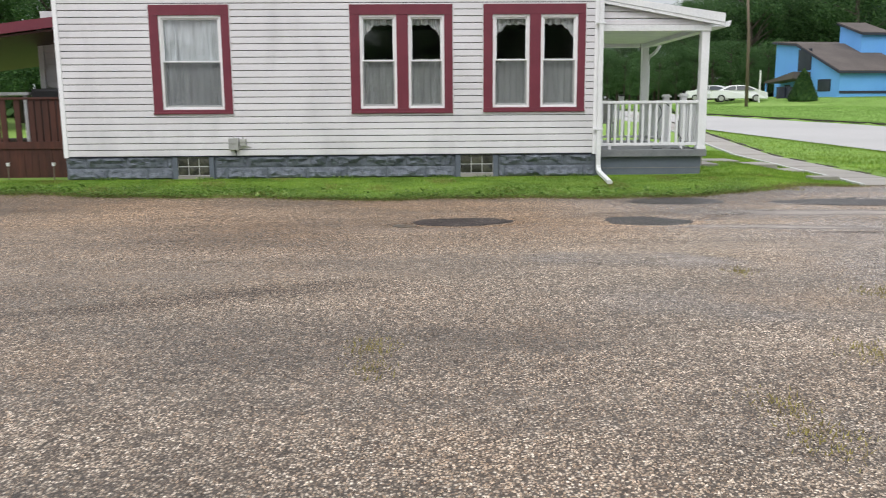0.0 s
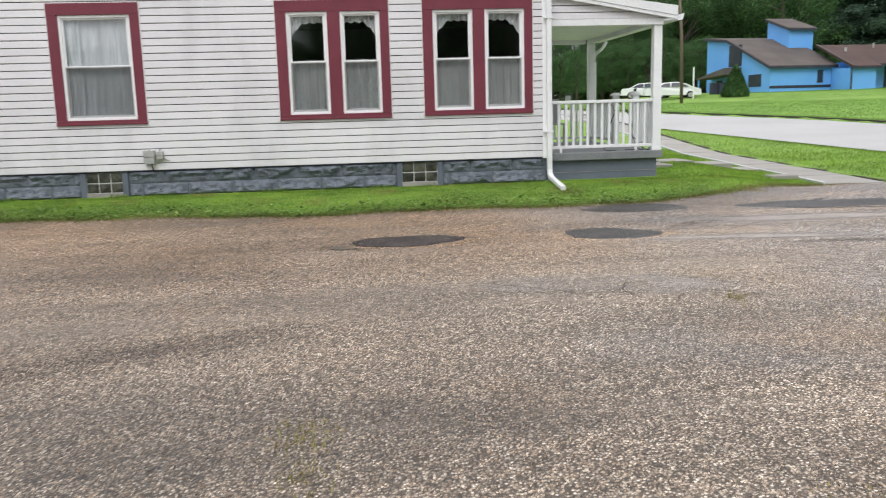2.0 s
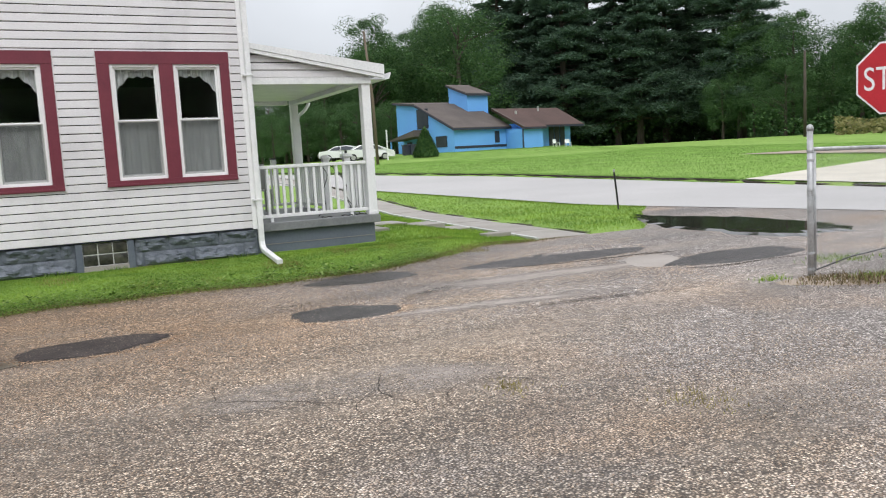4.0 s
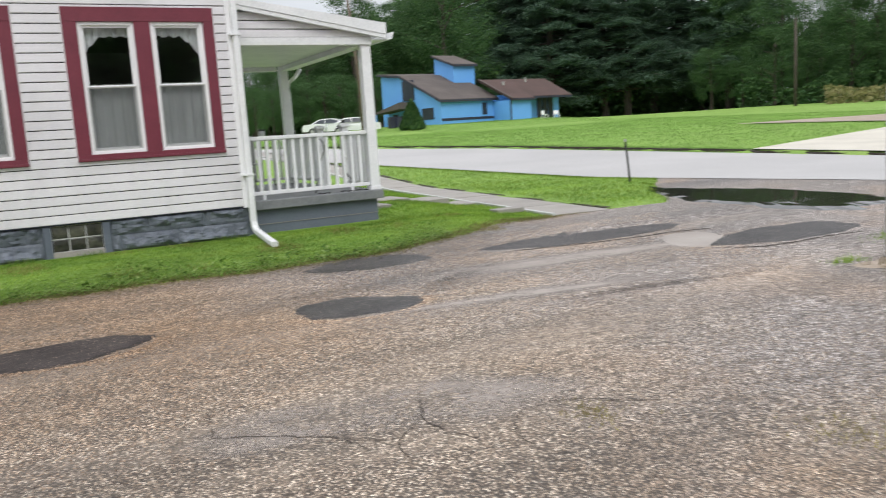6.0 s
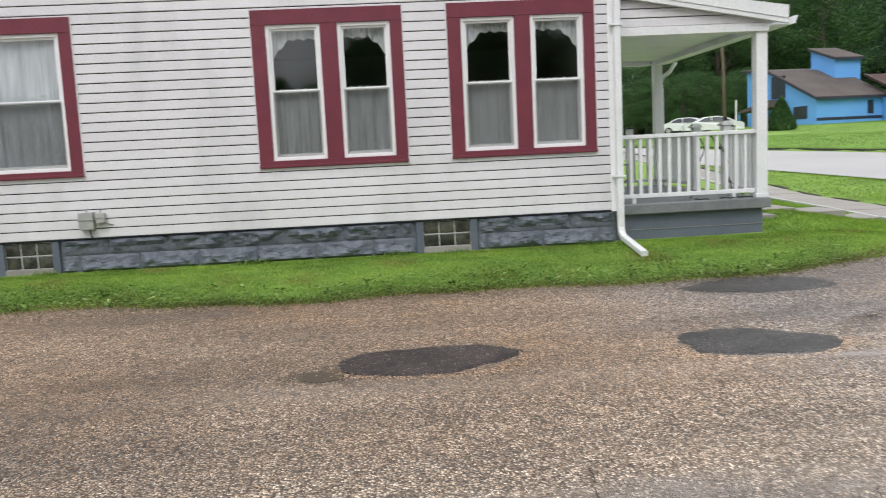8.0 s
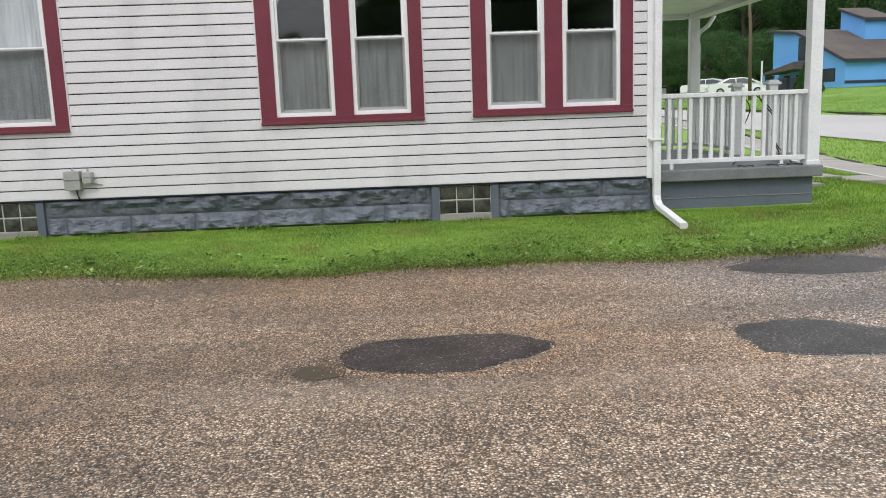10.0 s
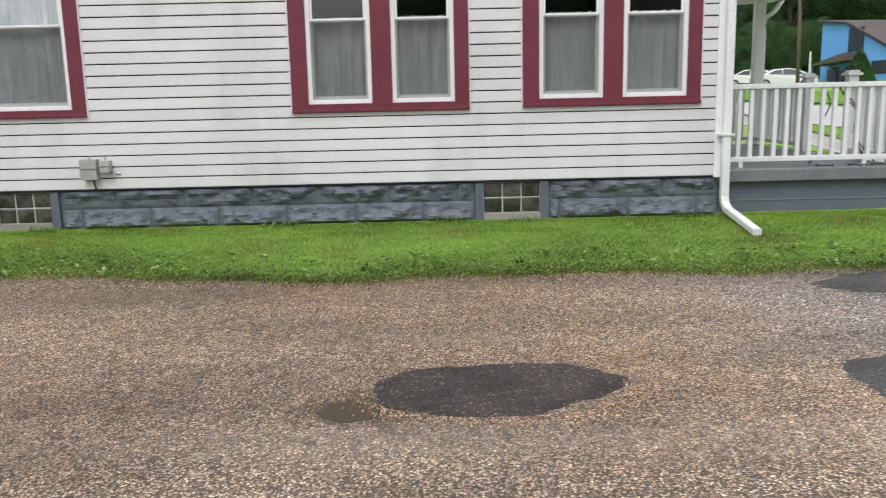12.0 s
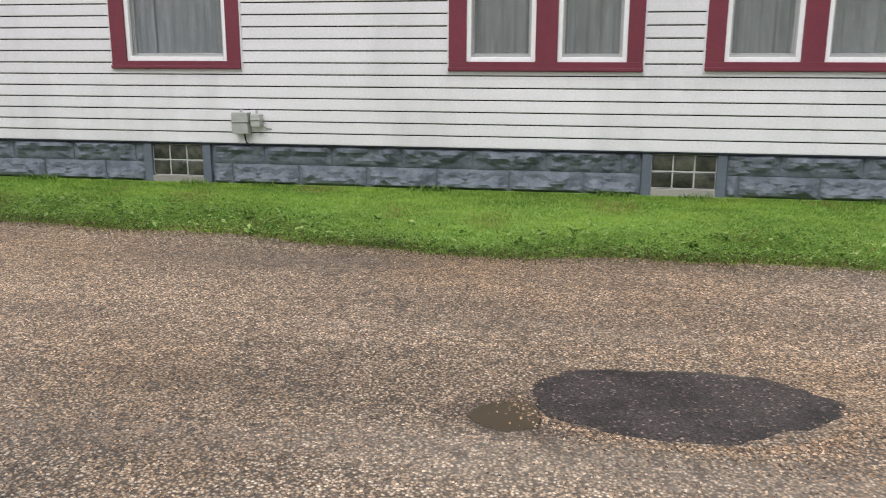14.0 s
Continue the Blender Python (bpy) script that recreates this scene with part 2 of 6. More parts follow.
def cloth_material(name, c, see=0.25):
    """Sheer curtain cloth: partly open weave, partly passing light."""
    m, n, l, b = nodes_of(name)
    v = coords(n, l, (1, 1, 0.15))
    f = noise_tex(n, l, v, 14, 4)
    col = ramp_of(n, l, f, [(0.3, tuple(x * 0.62 for x in c)), (0.7, c)])
    l.new(col, b.inputs["Base Color"])
    b.inputs["Roughness"].default_value = 0.9
    tr = n.new("ShaderNodeBsdfTransparent")
    ms = n.new("ShaderNodeMixShader")
    weave = noise_tex(n, l, coords(n, l), 26, 5, 0.7)
    wf = n.new("ShaderNodeMapRange")
    wf.inputs[1].default_value, wf.inputs[2].default_value, wf.inputs[3].default_value, wf.inputs[4].default_value = 0.35, 0.65, see * 0.8, see * 1.2
    l.new(weave, wf.inputs[0])
    l.new(wf.outputs[0], ms.inputs[0])
    l.new(b.outputs[0], ms.inputs[1])
    l.new(tr.outputs[0], ms.inputs[2])
    l.new(ms.outputs[0], n["Material Output"].inputs[0])
    return m


def grass_ground(name, a, b_, c):
    m, n, l, b = nodes_of(name)
    v = coords(n, l)
    f1 = noise_tex(n, l, v, 0.35, 5)
    f2 = noise_tex(n, l, v, 9, 6, 0.7)
    col = ramp_of(n, l, f1, [(0.3, a), (0.55, b_), (0.75, c)])
    col = mixed(n, l, 0.45, col, ramp_of(n, l, f2, [(0.3, tuple(x * 0.45 for x in a)), (0.7, tuple(x * 1.3 for x in c))]))
    l.new(col, b.inputs["Base Color"])
    b.inputs["Roughness"].default_value = 0.9
    b.inputs["Specular IOR Level"].default_value = 0.15
    bumped(n, l, b, f2, 0.9, 0.05)
    return m


SIDING = surf("vinyl_siding", (0.63, 0.614, 0.628), (0.71, 0.694, 0.708), 0.8, 60, 0.5, 0.12, 0.0008, vary=0.03, grime=((0.40, 0.39, 0.40), 1.2, (1, 1, 0.3), 0.5))
BURGUNDY = surf("burgundy_paint", (0.138, 0.021, 0.037), (0.174, 0.028, 0.046), 3, 50, 0.45, 0.1, 0.0008, vary=0.04)
VINYL = surf("white_vinyl", (0.86, 0.86, 0.87), (0.90, 0.90, 0.91), 4, 60, 0.35, 0.05, 0.0005, vary=0.02)
WHITE = surf("white_paint", (0.72, 0.73, 0.74), (0.82, 0.82, 0.82), 2, 45, 0.45, 0.12, 0.001, vary=0.03, grime=((0.42, 0.42, 0.38), 2.5, (1, 1, 0.5), 0.3))
SLATE = surf("slate_blue_paint", (0.085, 0.10, 0.125), (0.17, 0.19, 0.225), 9, 30, 0.6, 0.7, 0.008, vary=0.08)
SLATE_FLAT = surf("slate_blue_render", (0.10, 0.12, 0.152), (0.13, 0.15, 0.185), 2, 35, 0.6, 0.25, 0.002, vary=0.04)
PORCHGREY = surf("worn_porch_grey", (0.13, 0.14, 0.15), (0.21, 0.215, 0.22), 3, 35, 0.55, 0.25, 0.002, vary=0)
MORTAR = surf("pale_mortar", (0.42, 0.42, 0.41), (0.54, 0.54, 0.52), 4, 50, 0.8, 0.3, 0.002, vary=0.06)
CONCRETE = surf("concrete", (0.25, 0.23, 0.208), (0.335, 0.315, 0.288), 1.6, 50, 0.8, 0.35, 0.003, vary=0.08, grime=((0.2, 0.19, 0.17), 1.6, (1, 1, 1), 0.5))
ASPHALT = surf("worn_road", (0.352, 0.342, 0.338), (0.408, 0.397, 0.392), 0.25, 60, 0.75, 0.4, 0.004, vary=0)
PATCH = patch_material()
GREYPATCH = patch_material("damp_grey_asphalt", (0.024, 0.021, 0.020), (0.066, 0.061, 0.059), 0.5, 0.4)
PALE = surf("pale_concrete_patch", (0.27, 0.24, 0.215), (0.35, 0.315, 0.285), 2.0, 60, 0.75, 0.4, 0.003, vary=0, grime=((0.24, 0.20, 0.17), 4, (1, 1, 1), 0.5))
SAND = surf("sandy_soil", (0.27, 0.215, 0.165), (0.37, 0.31, 0.25), 3, 60, 0.9, 0.5, 0.006, vary=0)
GALVANISED = surf("galvanised_steel", (0.36, 0.37, 0.38), (0.50, 0.51, 0.52), 9, 60, 0.45, 0.15, 0.001, metal=0.4, vary=0.05, grime=((0.16, 0.15, 0.14), 9, (1, 1, 0.6), 0.6))
SIGNRED = surf("red_sign_face", (0.42, 0.012, 0.022), (0.50, 0.016, 0.028), 4, 60, 0.4, 0.05, 0.0004, vary=0)
GRAVEL = gravel_material()
WORN = worn_material("rubbed_surface", (0.30, 0.262, 0.235), (0.40, 0.352, 0.318), 0.85)
DAMP = worn_material("damp_track", (0.045, 0.036, 0.032), (0.085, 0.07, 0.062), 0.4)
GRASS = grass_ground("lawn", (0.145, 0.26, 0.05), (0.20, 0.335, 0.07), (0.27, 0.385, 0.10))
BLADE = leaf_material("grass_blade", (0.16, 0.28, 0.030), (0.26, 0.41, 0.056), (0.42, 0.50, 0.105), 0.35, (0.42, 0.58, 0.5))
FARBLADE = leaf_material("far_grass_blade", (0.185, 0.335, 0.075), (0.21, 0.365, 0.085), (0.245, 0.395, 0.10), 0.4)
DRYGRASS = leaf_material("dry_weed", (0.20, 0.17, 0.06), (0.30, 0.26, 0.09), (0.40, 0.36, 0.14))
STRAWMIX = leaf_material("edge_straw", (0.07, 0.052, 0.028), (0.19, 0.16, 0.07), (0.36, 0.32, 0.15))
STRAW = leaf_material("dead_straw", (0.05, 0.038, 0.02), (0.13, 0.10, 0.05), (0.26, 0.21, 0.11))
CLOVER = leaf_material("clover_leaf", (0.05, 0.11, 0.018), (0.15, 0.28, 0.045), (0.48, 0.58, 0.22), 0.3, (0.5, 0.55, 0.5))
LEAF = leaf_material("broad_leaf", (0.038, 0.088, 0.034), (0.062, 0.130, 0.046), (0.105, 0.190, 0.062), 0.25)
PINE = leaf_material("pine_needle", (0.072, 0.125, 0.090), (0.098, 0.163, 0.112), (0.135, 0.210, 0.133), 0.3)
BRUSH = leaf_material("tan_brush", (0.10, 0.12, 0.04), (0.20, 0.19, 0.075), (0.30, 0.27, 0.13), 0.3)
BARK = surf("bark", (0.045, 0.035, 0.028), (0.09, 0.072, 0.058), 3, 18, 0.9, 0.8, 0.03, stretch=(1, 1, 0.25))
GLASS = glass_material()
SCREEN, _sn, _sl, _sb = nodes_of("insect_mesh")
_sb.inputs["Base Color"].default_value, _sb.inputs["Roughness"].default_value, _sb.inputs["Alpha"].default_value = (0.10, 0.105, 0.105, 1), 0.7, 0.27
SOIL = surf("dark_soil", (0.022, 0.018, 0.012), (0.05, 0.042, 0.026), 4, 40, 0.95, 0.6, 0.01, vary=0)
CURTAIN = cloth_material("sheer_curtain", (0.78, 0.81, 0.80), 0.12)
VALANCE = cloth_material("lace_valance", (0.84, 0.85, 0.86), 0.06)
LACE = cloth_material("lace_curtain", (0.84, 0.87, 0.90), 0.10)
PLASTER = surf("room_plaster", (0.30, 0.28, 0.25), (0.34, 0.32, 0.29), 1, 30, 0.8, 0.1, 0.002, vary=0)
# Near-black wall behind the siding, coloured to deepen the shadow line under each course.
SHADOW_BACKING = surf("shadow_line_backing", (0.020, 0.019, 0.018), (0.035, 0.033, 0.031), 1, 30, 0.9, 0.1, 0.002, vary=0)
FLOORBOARD = surf("room_floor", (0.12, 0.08, 0.05), (0.18, 0.12, 0.075), 1, 30, 0.5, 0.1, 0.002, vary=0)
SHINGLE = surf("brown_shingles", (0.075, 0.062, 0.056), (0.11, 0.09, 0.082), 0.5, 8, 0.9, 0.5, 0.02, vary=0.05)
REDSHINGLE = surf("red_brown_shingles", (0.060, 0.036, 0.031), (0.085, 0.050, 0.043), 0.5, 8, 0.9, 0.5, 0.02, vary=0.05)
BLUE = surf("bright_blue_paint", (0.13, 0.37, 0.80), (0.15, 0.41, 0.86), 0.6, 20, 0.6, 0.2, 0.004, vary=0.03)
DARKTRIM = surf("dark_trim", (0.018, 0.022, 0.04), (0.03, 0.035, 0.06), 2, 20, 0.5, 0.1, 0.002)
DECKWOOD = surf("red_brown_deck_stain", (0.042, 0.012, 0.007), (0.080, 0.023, 0.013), 3, 26, 0.6, 0.4, 0.003, stretch=(4, 4, 0.5), vary=0.2)
METAL = surf("grey_enamel", (0.33, 0.335, 0.32), (0.42, 0.42, 0.40), 6, 60, 0.45, 0.1, 0.001, vary=0.04)
BLACK = surf("black_plastic", (0.012, 0.012, 0.013), (0.025, 0.025, 0.026), 5, 60, 0.45, 0.1, 0.001)
POLEWOOD = surf("weathered_pole", (0.10, 0.075, 0.055), (0.17, 0.13, 0.10), 2, 20, 0.9, 0.5, 0.01, stretch=(1, 1, 0.1))
CARPAINT = surf("white_car_paint", (0.76, 0.77, 0.78), (0.80, 0.81, 0.82), 1, 80, 0.2, 0.02, 0.0003, vary=0.02)
WATER, _wn, _wl, _wb = nodes_of("puddle_water")
_wb.inputs["Base Color"].default_value, _wb.inputs["Roughness"].default_value = (0.035, 0.032, 0.026, 1), 0.03
MUD, _mn, _ml, _mb = nodes_of("muddy_water")
_mb.inputs["Base Color"].default_value, _mb.inputs["Roughness"].default_value = (0.060, 0.045, 0.027, 1), 0.3
_mb.inputs["Specular IOR Level"].default_value = 0.2


# ---- mesh helpers ----
def box(bm, x0, x1, y0, y1, z0, z1, bevel=0.0):
    v = [bm.verts.new((x, y, z)) for z in (z0, z1) for y in (y0, y1) for x in (x0, x1)]
    fs = [bm.faces.new([v[i] for i in q]) for q in ((0, 2, 3, 1), (4, 5, 7, 6), (0, 1, 5, 4), (2, 6, 7, 3), (0, 4, 6, 2), (1, 3, 7, 5))]
    if bevel:
        es = list({e for f in fs for e in f.edges})
        bmesh.ops.bevel(bm, geom=es, offset=bevel, segments=2, affect="EDGES", profile=0.6)


def prism(bm, pts, axis, a, b):
    """A closed outline in the two other axes, drawn out along axis from a to b."""
    def put(p, w):
        q = list(p)
        q.insert(axis, w)
        return bm.verts.new(q)
    r0, r1 = [put(p, a) for p in pts], [put(p, b) for p in pts]
    n = len(pts)
    for i in range(n):
        bm.faces.new((r0[i], r0[(i + 1) % n], r1[(i + 1) % n], r1[i]))
    bm.faces.new(r0[::-1]), bm.faces.new(r1)


def tube(bm, pts, radii, sides=8):
    rings = []
    for i, p in enumerate(pts):
        p = Vector(p)
        d = (Vector(pts[min(i + 1, len(pts) - 1)]) - Vector(pts[max(i - 1, 0)])).normalized()
        a = d.cross(Vector((0, 0, 1)) if abs(d.z) < 0.9 else Vector((1, 0, 0))).normalized()
        b = d.cross(a)
        r = radii[i] if isinstance(radii, (list, tuple)) else radii
        rings.append([bm.verts.new(p + r * (math.cos(k * math.tau / sides) * a + math.sin(k * math.tau / sides) * b)) for k in range(sides)])
    for r0, r1 in zip(rings, rings[1:]):
        for k in range(sides):
            bm.faces.new((r0[k], r0[(k + 1) % sides], r1[(k + 1) % sides], r1[k]))
    bm.faces.new(rings[0][::-1]), bm.faces.new(rings[-1])


def mesh_of(bm, name, material, smooth=False):
    bmesh.ops.recalc_face_normals(bm, faces=bm.faces)
    me = bpy.data.meshes.new(name)
    bm.to_mesh(me)
    bm.free()
    me.materials.append(material)
    if smooth:
        me.polygons.foreach_set("use_smooth", [True] * len(me.polygons))
    return me


def part(name, bm, material, parent=None, label="", smooth=False):
    ob = new(name, mesh_of(bm, name, material, smooth))
    if parent is not None:
        ob.parent = parent
    return tagged(ob, label=label) if label else ob


def boxpart(name, dims, material, parent=None, bevel=0.0, label=""):
    bm = bmesh.new()
    box(bm, *dims, bevel=bevel)
    return part(name, bm, material, parent, label)


def thing(name, label, category, group="", kind="", at=(0, 0, 0)):
    ob = new(name)
    ob.location = at
    ob.empty_display_size = 0.2
    return tagged(ob, label, category, group, kind)


def raw(name, verts, faces, material, parent=None):
    me = bpy.data.meshes.new(name)
    me.from_pydata(verts, [], faces)
    me.materials.append(material)
    ob = new(name, me)
    if parent is not None:
        ob.parent = parent
    return ob


def tri_cloud(name, tris, material, parent=None):
    """An n x 3 x 3 array of loose triangles as one mesh."""
    n = len(tris)
    me = bpy.data.meshes.new(name)
    me.vertices.add(3 * n)
    me.vertices.foreach_set("co", tris.astype(np.float32).ravel())
    me.loops.add(3 * n)
    me.loops.foreach_set("vertex_index", np.arange(3 * n, dtype=np.int32))
    me.polygons.add(n)
    me.polygons.foreach_set("loop_start", np.arange(0, 3 * n, 3, dtype=np.int32))
    me.update(calc_edges=True)
    me.materials.append(material)
    ob = new(name, me)
    if parent is not None:
        ob.parent = parent
    return ob


def quad_cloud(name, quads, material, parent=None):
    """An n x 4 x 3 array of loose quads as one mesh."""
    n = len(quads)
    me = bpy.data.meshes.new(name)
    me.vertices.add(4 * n)
    me.vertices.foreach_set("co", quads.astype(np.float32).ravel())
    me.loops.add(4 * n)
    me.loops.foreach_set("vertex_index", np.arange(4 * n, dtype=np.int32))
    me.polygons.add(n)
    me.polygons.foreach_set("loop_start", np.arange(0, 4 * n, 4, dtype=np.int32))
    me.update(calc_edges=True)
    me.materials.append(material)
    ob = new(name, me)
    if parent is not None:
        ob.parent = parent
    return ob


# ---- the lie of the land ----
def step01(a):
    a = np.clip(a, 0, 1)
    return a * a * (3 - 2 * a)


ROAD_W, ROAD_E = 13.4, 20.4
RISE = radians(25)


def bend(y):
    """How far east of its line at y = 20 the street lies."""
    return -0.14 * (np.clip(y, -90, 160) - 20)


def across(x, y):
    return x - bend(y)


def base_z(x, y):
    """The level of the street, which climbs to the north-east."""
    s = x * math.sin(RISE) + y * math.cos(RISE) - 24
    return -0.28 + 0.04 * np.clip(s, 0, 14) + 0.024 * np.clip(s - 14, 0, 56)


def walk_x(y):
    """The near edge of the sidewalk."""
    return 7.45 + 0.13 * (y - 13.8)


def drive_z(x, y):
    return -0.19 - 0.011 * np.clip(y, -8, 8.5) + 0 * x


def edge_y(x):
    """Where the gravel meets the grass in front of the house."""
    return 12.53 + 0.10 * np.clip(-1.0 - x, 0, 8) + 0.05 * np.sin(1.7 * x) + 0.03 * np.sin(4.1 * x + 1) + 1.24 * step01((x - 3.9) / 3.7) + 1.15 * np.clip(x - 9.6, 0, 6)


def land(x, y):
    x, y = np.asarray(x, float), np.asarray(y, float)
    u = across(x, y)
    z = drive_z(x, y)
    up = step01((y - 12.2) / 2.1)
    yard = -0.283 + 0.205 * up + 0.04 * step01((y - 14.4) / 3)
    yard = yard + 0.03 * step01((y - 14.0) / 1.5) * step01((x - 4.0) / 1.2)
    side = x - walk_x(y)
    yard = yard + (-0.25 - yard) * step01((side + 1.9) / 1.8)
    z = np.where(y > 12.2, yard, z)
    z = z + (-0.28 - z) * step01((x - 8.6) / 3.0)
    z = z + 0.06 * step01((side - 0.95) / 0.15) * step01((ROAD_W - 0.1 - u) / 0.8) * step01((y - np.maximum(edge_y(x), 13.7)) / 0.35)
    z = z + base_z(x, y) + 0.28
    d = np.hypot(x - 39, y - 74)
    lawn = base_z(x, y) + 0.10 + 0.45 * step01((17 - d) / 9)
    return np.where(u > ROAD_E + 0.05, lawn, z)


def sheet(name, xs, ys, material, lift=0.0, keep=None, skirt=0.0):
    X, Y = np.meshgrid(xs, ys)
    Z = land(X, Y) + lift
    verts = np.stack([X, Y, Z], -1).reshape(-1, 3)
    nx = len(xs)
    faces = []
    for j in range(len(ys) - 1):
        for i in range(nx - 1):
            if keep is None or keep(0.5 * (xs[i] + xs[i + 1]), 0.5 * (ys[j] + ys[j + 1])):
                a = j * nx + i
                faces.append((a, a + 1, a + nx + 1, a + nx))
    ob = raw(name, verts.tolist(), faces, material)
    ob.data.polygons.foreach_set("use_smooth", [True] * len(ob.data.polygons))
    return ob


def patch_sheet(name, cx, cy, rx, ry, seed, material, lift=0.008, turn=0.0, rough=0.12, rings=6):
    """A thin irregular blot on the ground with an uneven rim."""
    rnd = random.Random(seed)
    ph = [rnd.uniform(0, 6.28) for _ in range(6)]
    n = 72
    verts, faces = [(cx, cy, float(land(cx, cy)) + lift)], []
    for r in range(1, rings + 1):
        for k in range(n):
            a = k * math.tau / n
            w = 1 + rough * (0.55 * math.sin(2 * a + ph[0]) + 0.5 * math.sin(3 * a + ph[1]) + 0.35 * math.sin(5 * a + ph[2]) + 0.22 * math.sin(9 * a + ph[3]) + 0.18 * math.sin(17 * a + ph[4]) + 0.12 * math.sin(29 * a + ph[5]))
            f = r / rings
            dx, dy = f * w * rx * math.cos(a), f * w * ry * math.sin(a)
            x, y = cx + dx * math.cos(turn) - dy * math.sin(turn), cy + dx * math.sin(turn) + dy * math.cos(turn)
            verts.append((x, y, float(land(x, y)) + (lift if r < rings else 0.001)))
    for k in range(n):
        faces.append((0, 1 + k, 1 + (k + 1) % n))
    for r in range(rings - 1):
        for k in range(n):
            a, b = 1 + r * n + k, 1 + r * n + (k + 1) % n
            faces.append((a, a + n, b + n, b))
    ob = raw(name, verts, faces, material)
    core = ob.data.attributes.new("core", "FLOAT", "POINT")
    core.data.foreach_set("value", [1.0] + [min(1.0, 1.6 * (1 - r / rings)) for r in range(1, rings + 1) for _ in range(n)])
    return ob


# ---- ground ----
def spread(lo, hi, fine_lo, fine_hi, fine, ratio=1.25):
    pts = list(np.arange(fine_lo, fine_hi + 1e-6, fine))
    s, p = fine, fine_hi
    while p < hi:
        s *= ratio
        p += s
        pts.append(min(p, hi))
    s, p = fine, fine_lo
    while p > lo:
        s *= ratio
        p -= s
        pts.insert(0, max(p, lo))
    return np.array(pts)


def on_drive(x, y):
    return y < edge_y(x) and across(x, y) < ROAD_W + 0.1


XS, YS = spread(-600, 600, -9, 24, 0.25), spread(-500, 900, 8, 26, 0.25)
ground = sheet("ground", XS, YS, GRASS, -0.03)
# keep the grass out from under the gravel
co = np.empty(len(ground.data.vertices) * 3, np.float32)
ground.data.vertices.foreach_get("co", co)
co = co.reshape(-1, 3)
U, EDGE = across(co[:, 0], co[:, 1]), edge_y(co[:, 0])
low = (co[:, 1] < EDGE - 0.05) & (U < ROAD_W + 0.6)
road_bed = (U > ROAD_W - 0.05) & (U < ROAD_E + 0.05)
co[low, 2] -= 0.06
co[~low & ~road_bed, 2] += 0.03
ground.data.vertices.foreach_set("co", co.ravel())
tagged(ground, "mown green lawn and rough grass", "ground", kind="structure")


def gravel_yard():
    """The chip-seal lot: rows across, each ending at the grass or the road."""
    xs = spread(-80, 15.5, -8, 14.5, 0.125)
    ts = np.concatenate([-np.geomspace(80, 0.3, 60), [0.0]])
    verts, faces, n = [], [], len(ts)
    for x in xs:
        top = float(edge_y(x)) + 0.02 * math.sin(23 * x) + 0.012 * math.sin(57 * x)
        for t in ts:
            y = top + t
            xx = min(x, ROAD_W + 0.3 + float(bend(y)))
            verts.append((xx, y, float(land(xx, y)) + 0.006))
    for i in range(len(xs) - 1):
        for j in range(n - 1):
            a = i * n + j
            faces.append((a, a + n, a + n + 1, a + 1))
    ob = raw("driveway", verts, faces, GRAVEL)
    return tagged(ob, "brown and grey chip-seal gravel lot, worn into tracks", "driveway", kind="structure")


gravel_yard()


def strip_along_road(name, u0, u1, y0, y1, material, lift, step=1.0, cols=6, drop=0.0):
    ys = np.arange(y0, y1 + step, step)
    us = np.linspace(u0, u1, cols)
    verts, faces = [], []
    for y in ys:
        for u in us:
            verts.append((u + float(bend(y)), y, float(base_z(u + float(bend(y)), y)) + lift))
    for j in range(len(ys) - 1):
        for i in range(cols - 1):
            a = j * cols + i
            faces.append((a, a + 1, a + cols + 1, a + cols))
    return raw(name, verts, faces, material)


road = strip_along_road("road", ROAD_W, ROAD_E + 0.02, -120, 200, ASPHALT, 0.016, 1.0)
tagged(road, "pale grey worn asphalt street", "road", kind="structure")


def soil_edge(name, line, y0, y1, high):
    """The cut edge of the turf: a low bank of dark soil beside the paving."""
    rnd = random.Random(int(high * 1000))
    ys = np.arange(y0, y1, 0.25)
    verts, faces = [], []
    for y in ys:
        x = float(line(y))
        z = float(base_z(x, y)) - (0.05 if x > 20 and 16.2 < y < 21.4 else 0.0)
        verts += [(x, y, z - 0.05), (x + 0.01 + 0.03 * rnd.random(), y, z + high * rnd.uniform(0.8, 1.1)), (x + 0.14, y, z + high)]
    for i in range(len(ys) - 1):
        a = 3 * i
        faces += [(a, a + 3, a + 4, a + 1), (a + 1, a + 4, a + 5, a + 2)]
    return tagged(raw(name, verts, faces, SOIL), "dark cut edge of the turf", "turf edge", kind="structure")


CREAM = surf("cream_concrete", (0.46, 0.43, 0.37), (0.56, 0.525, 0.45), 0.8, 45, 0.85, 0.3, 0.003, vary=0)


def far_driveway():
    """A cream concrete driveway that leaves the far side of the street."""
    verts, faces = [], []
    for i in range(41):
        for j in range(7):
            s, w = i * 1.0, j * 0.86
            x, y = 20.36 + 0.139 * w + 0.98 * s, 21.5 - 0.99 * w + 0.2 * s
            verts.append((x, y, float(land(x + 0.3, y)) + 0.02))
    for i in range(40):
        for j in range(6):
            a = i * 7 + j
            faces.append((a, a + 1, a + 8, a + 7))
    return tagged(raw("far_driveway", verts, faces, CREAM), "cream concrete driveway across the street", "driveway", kind="structure")


far_driveway()


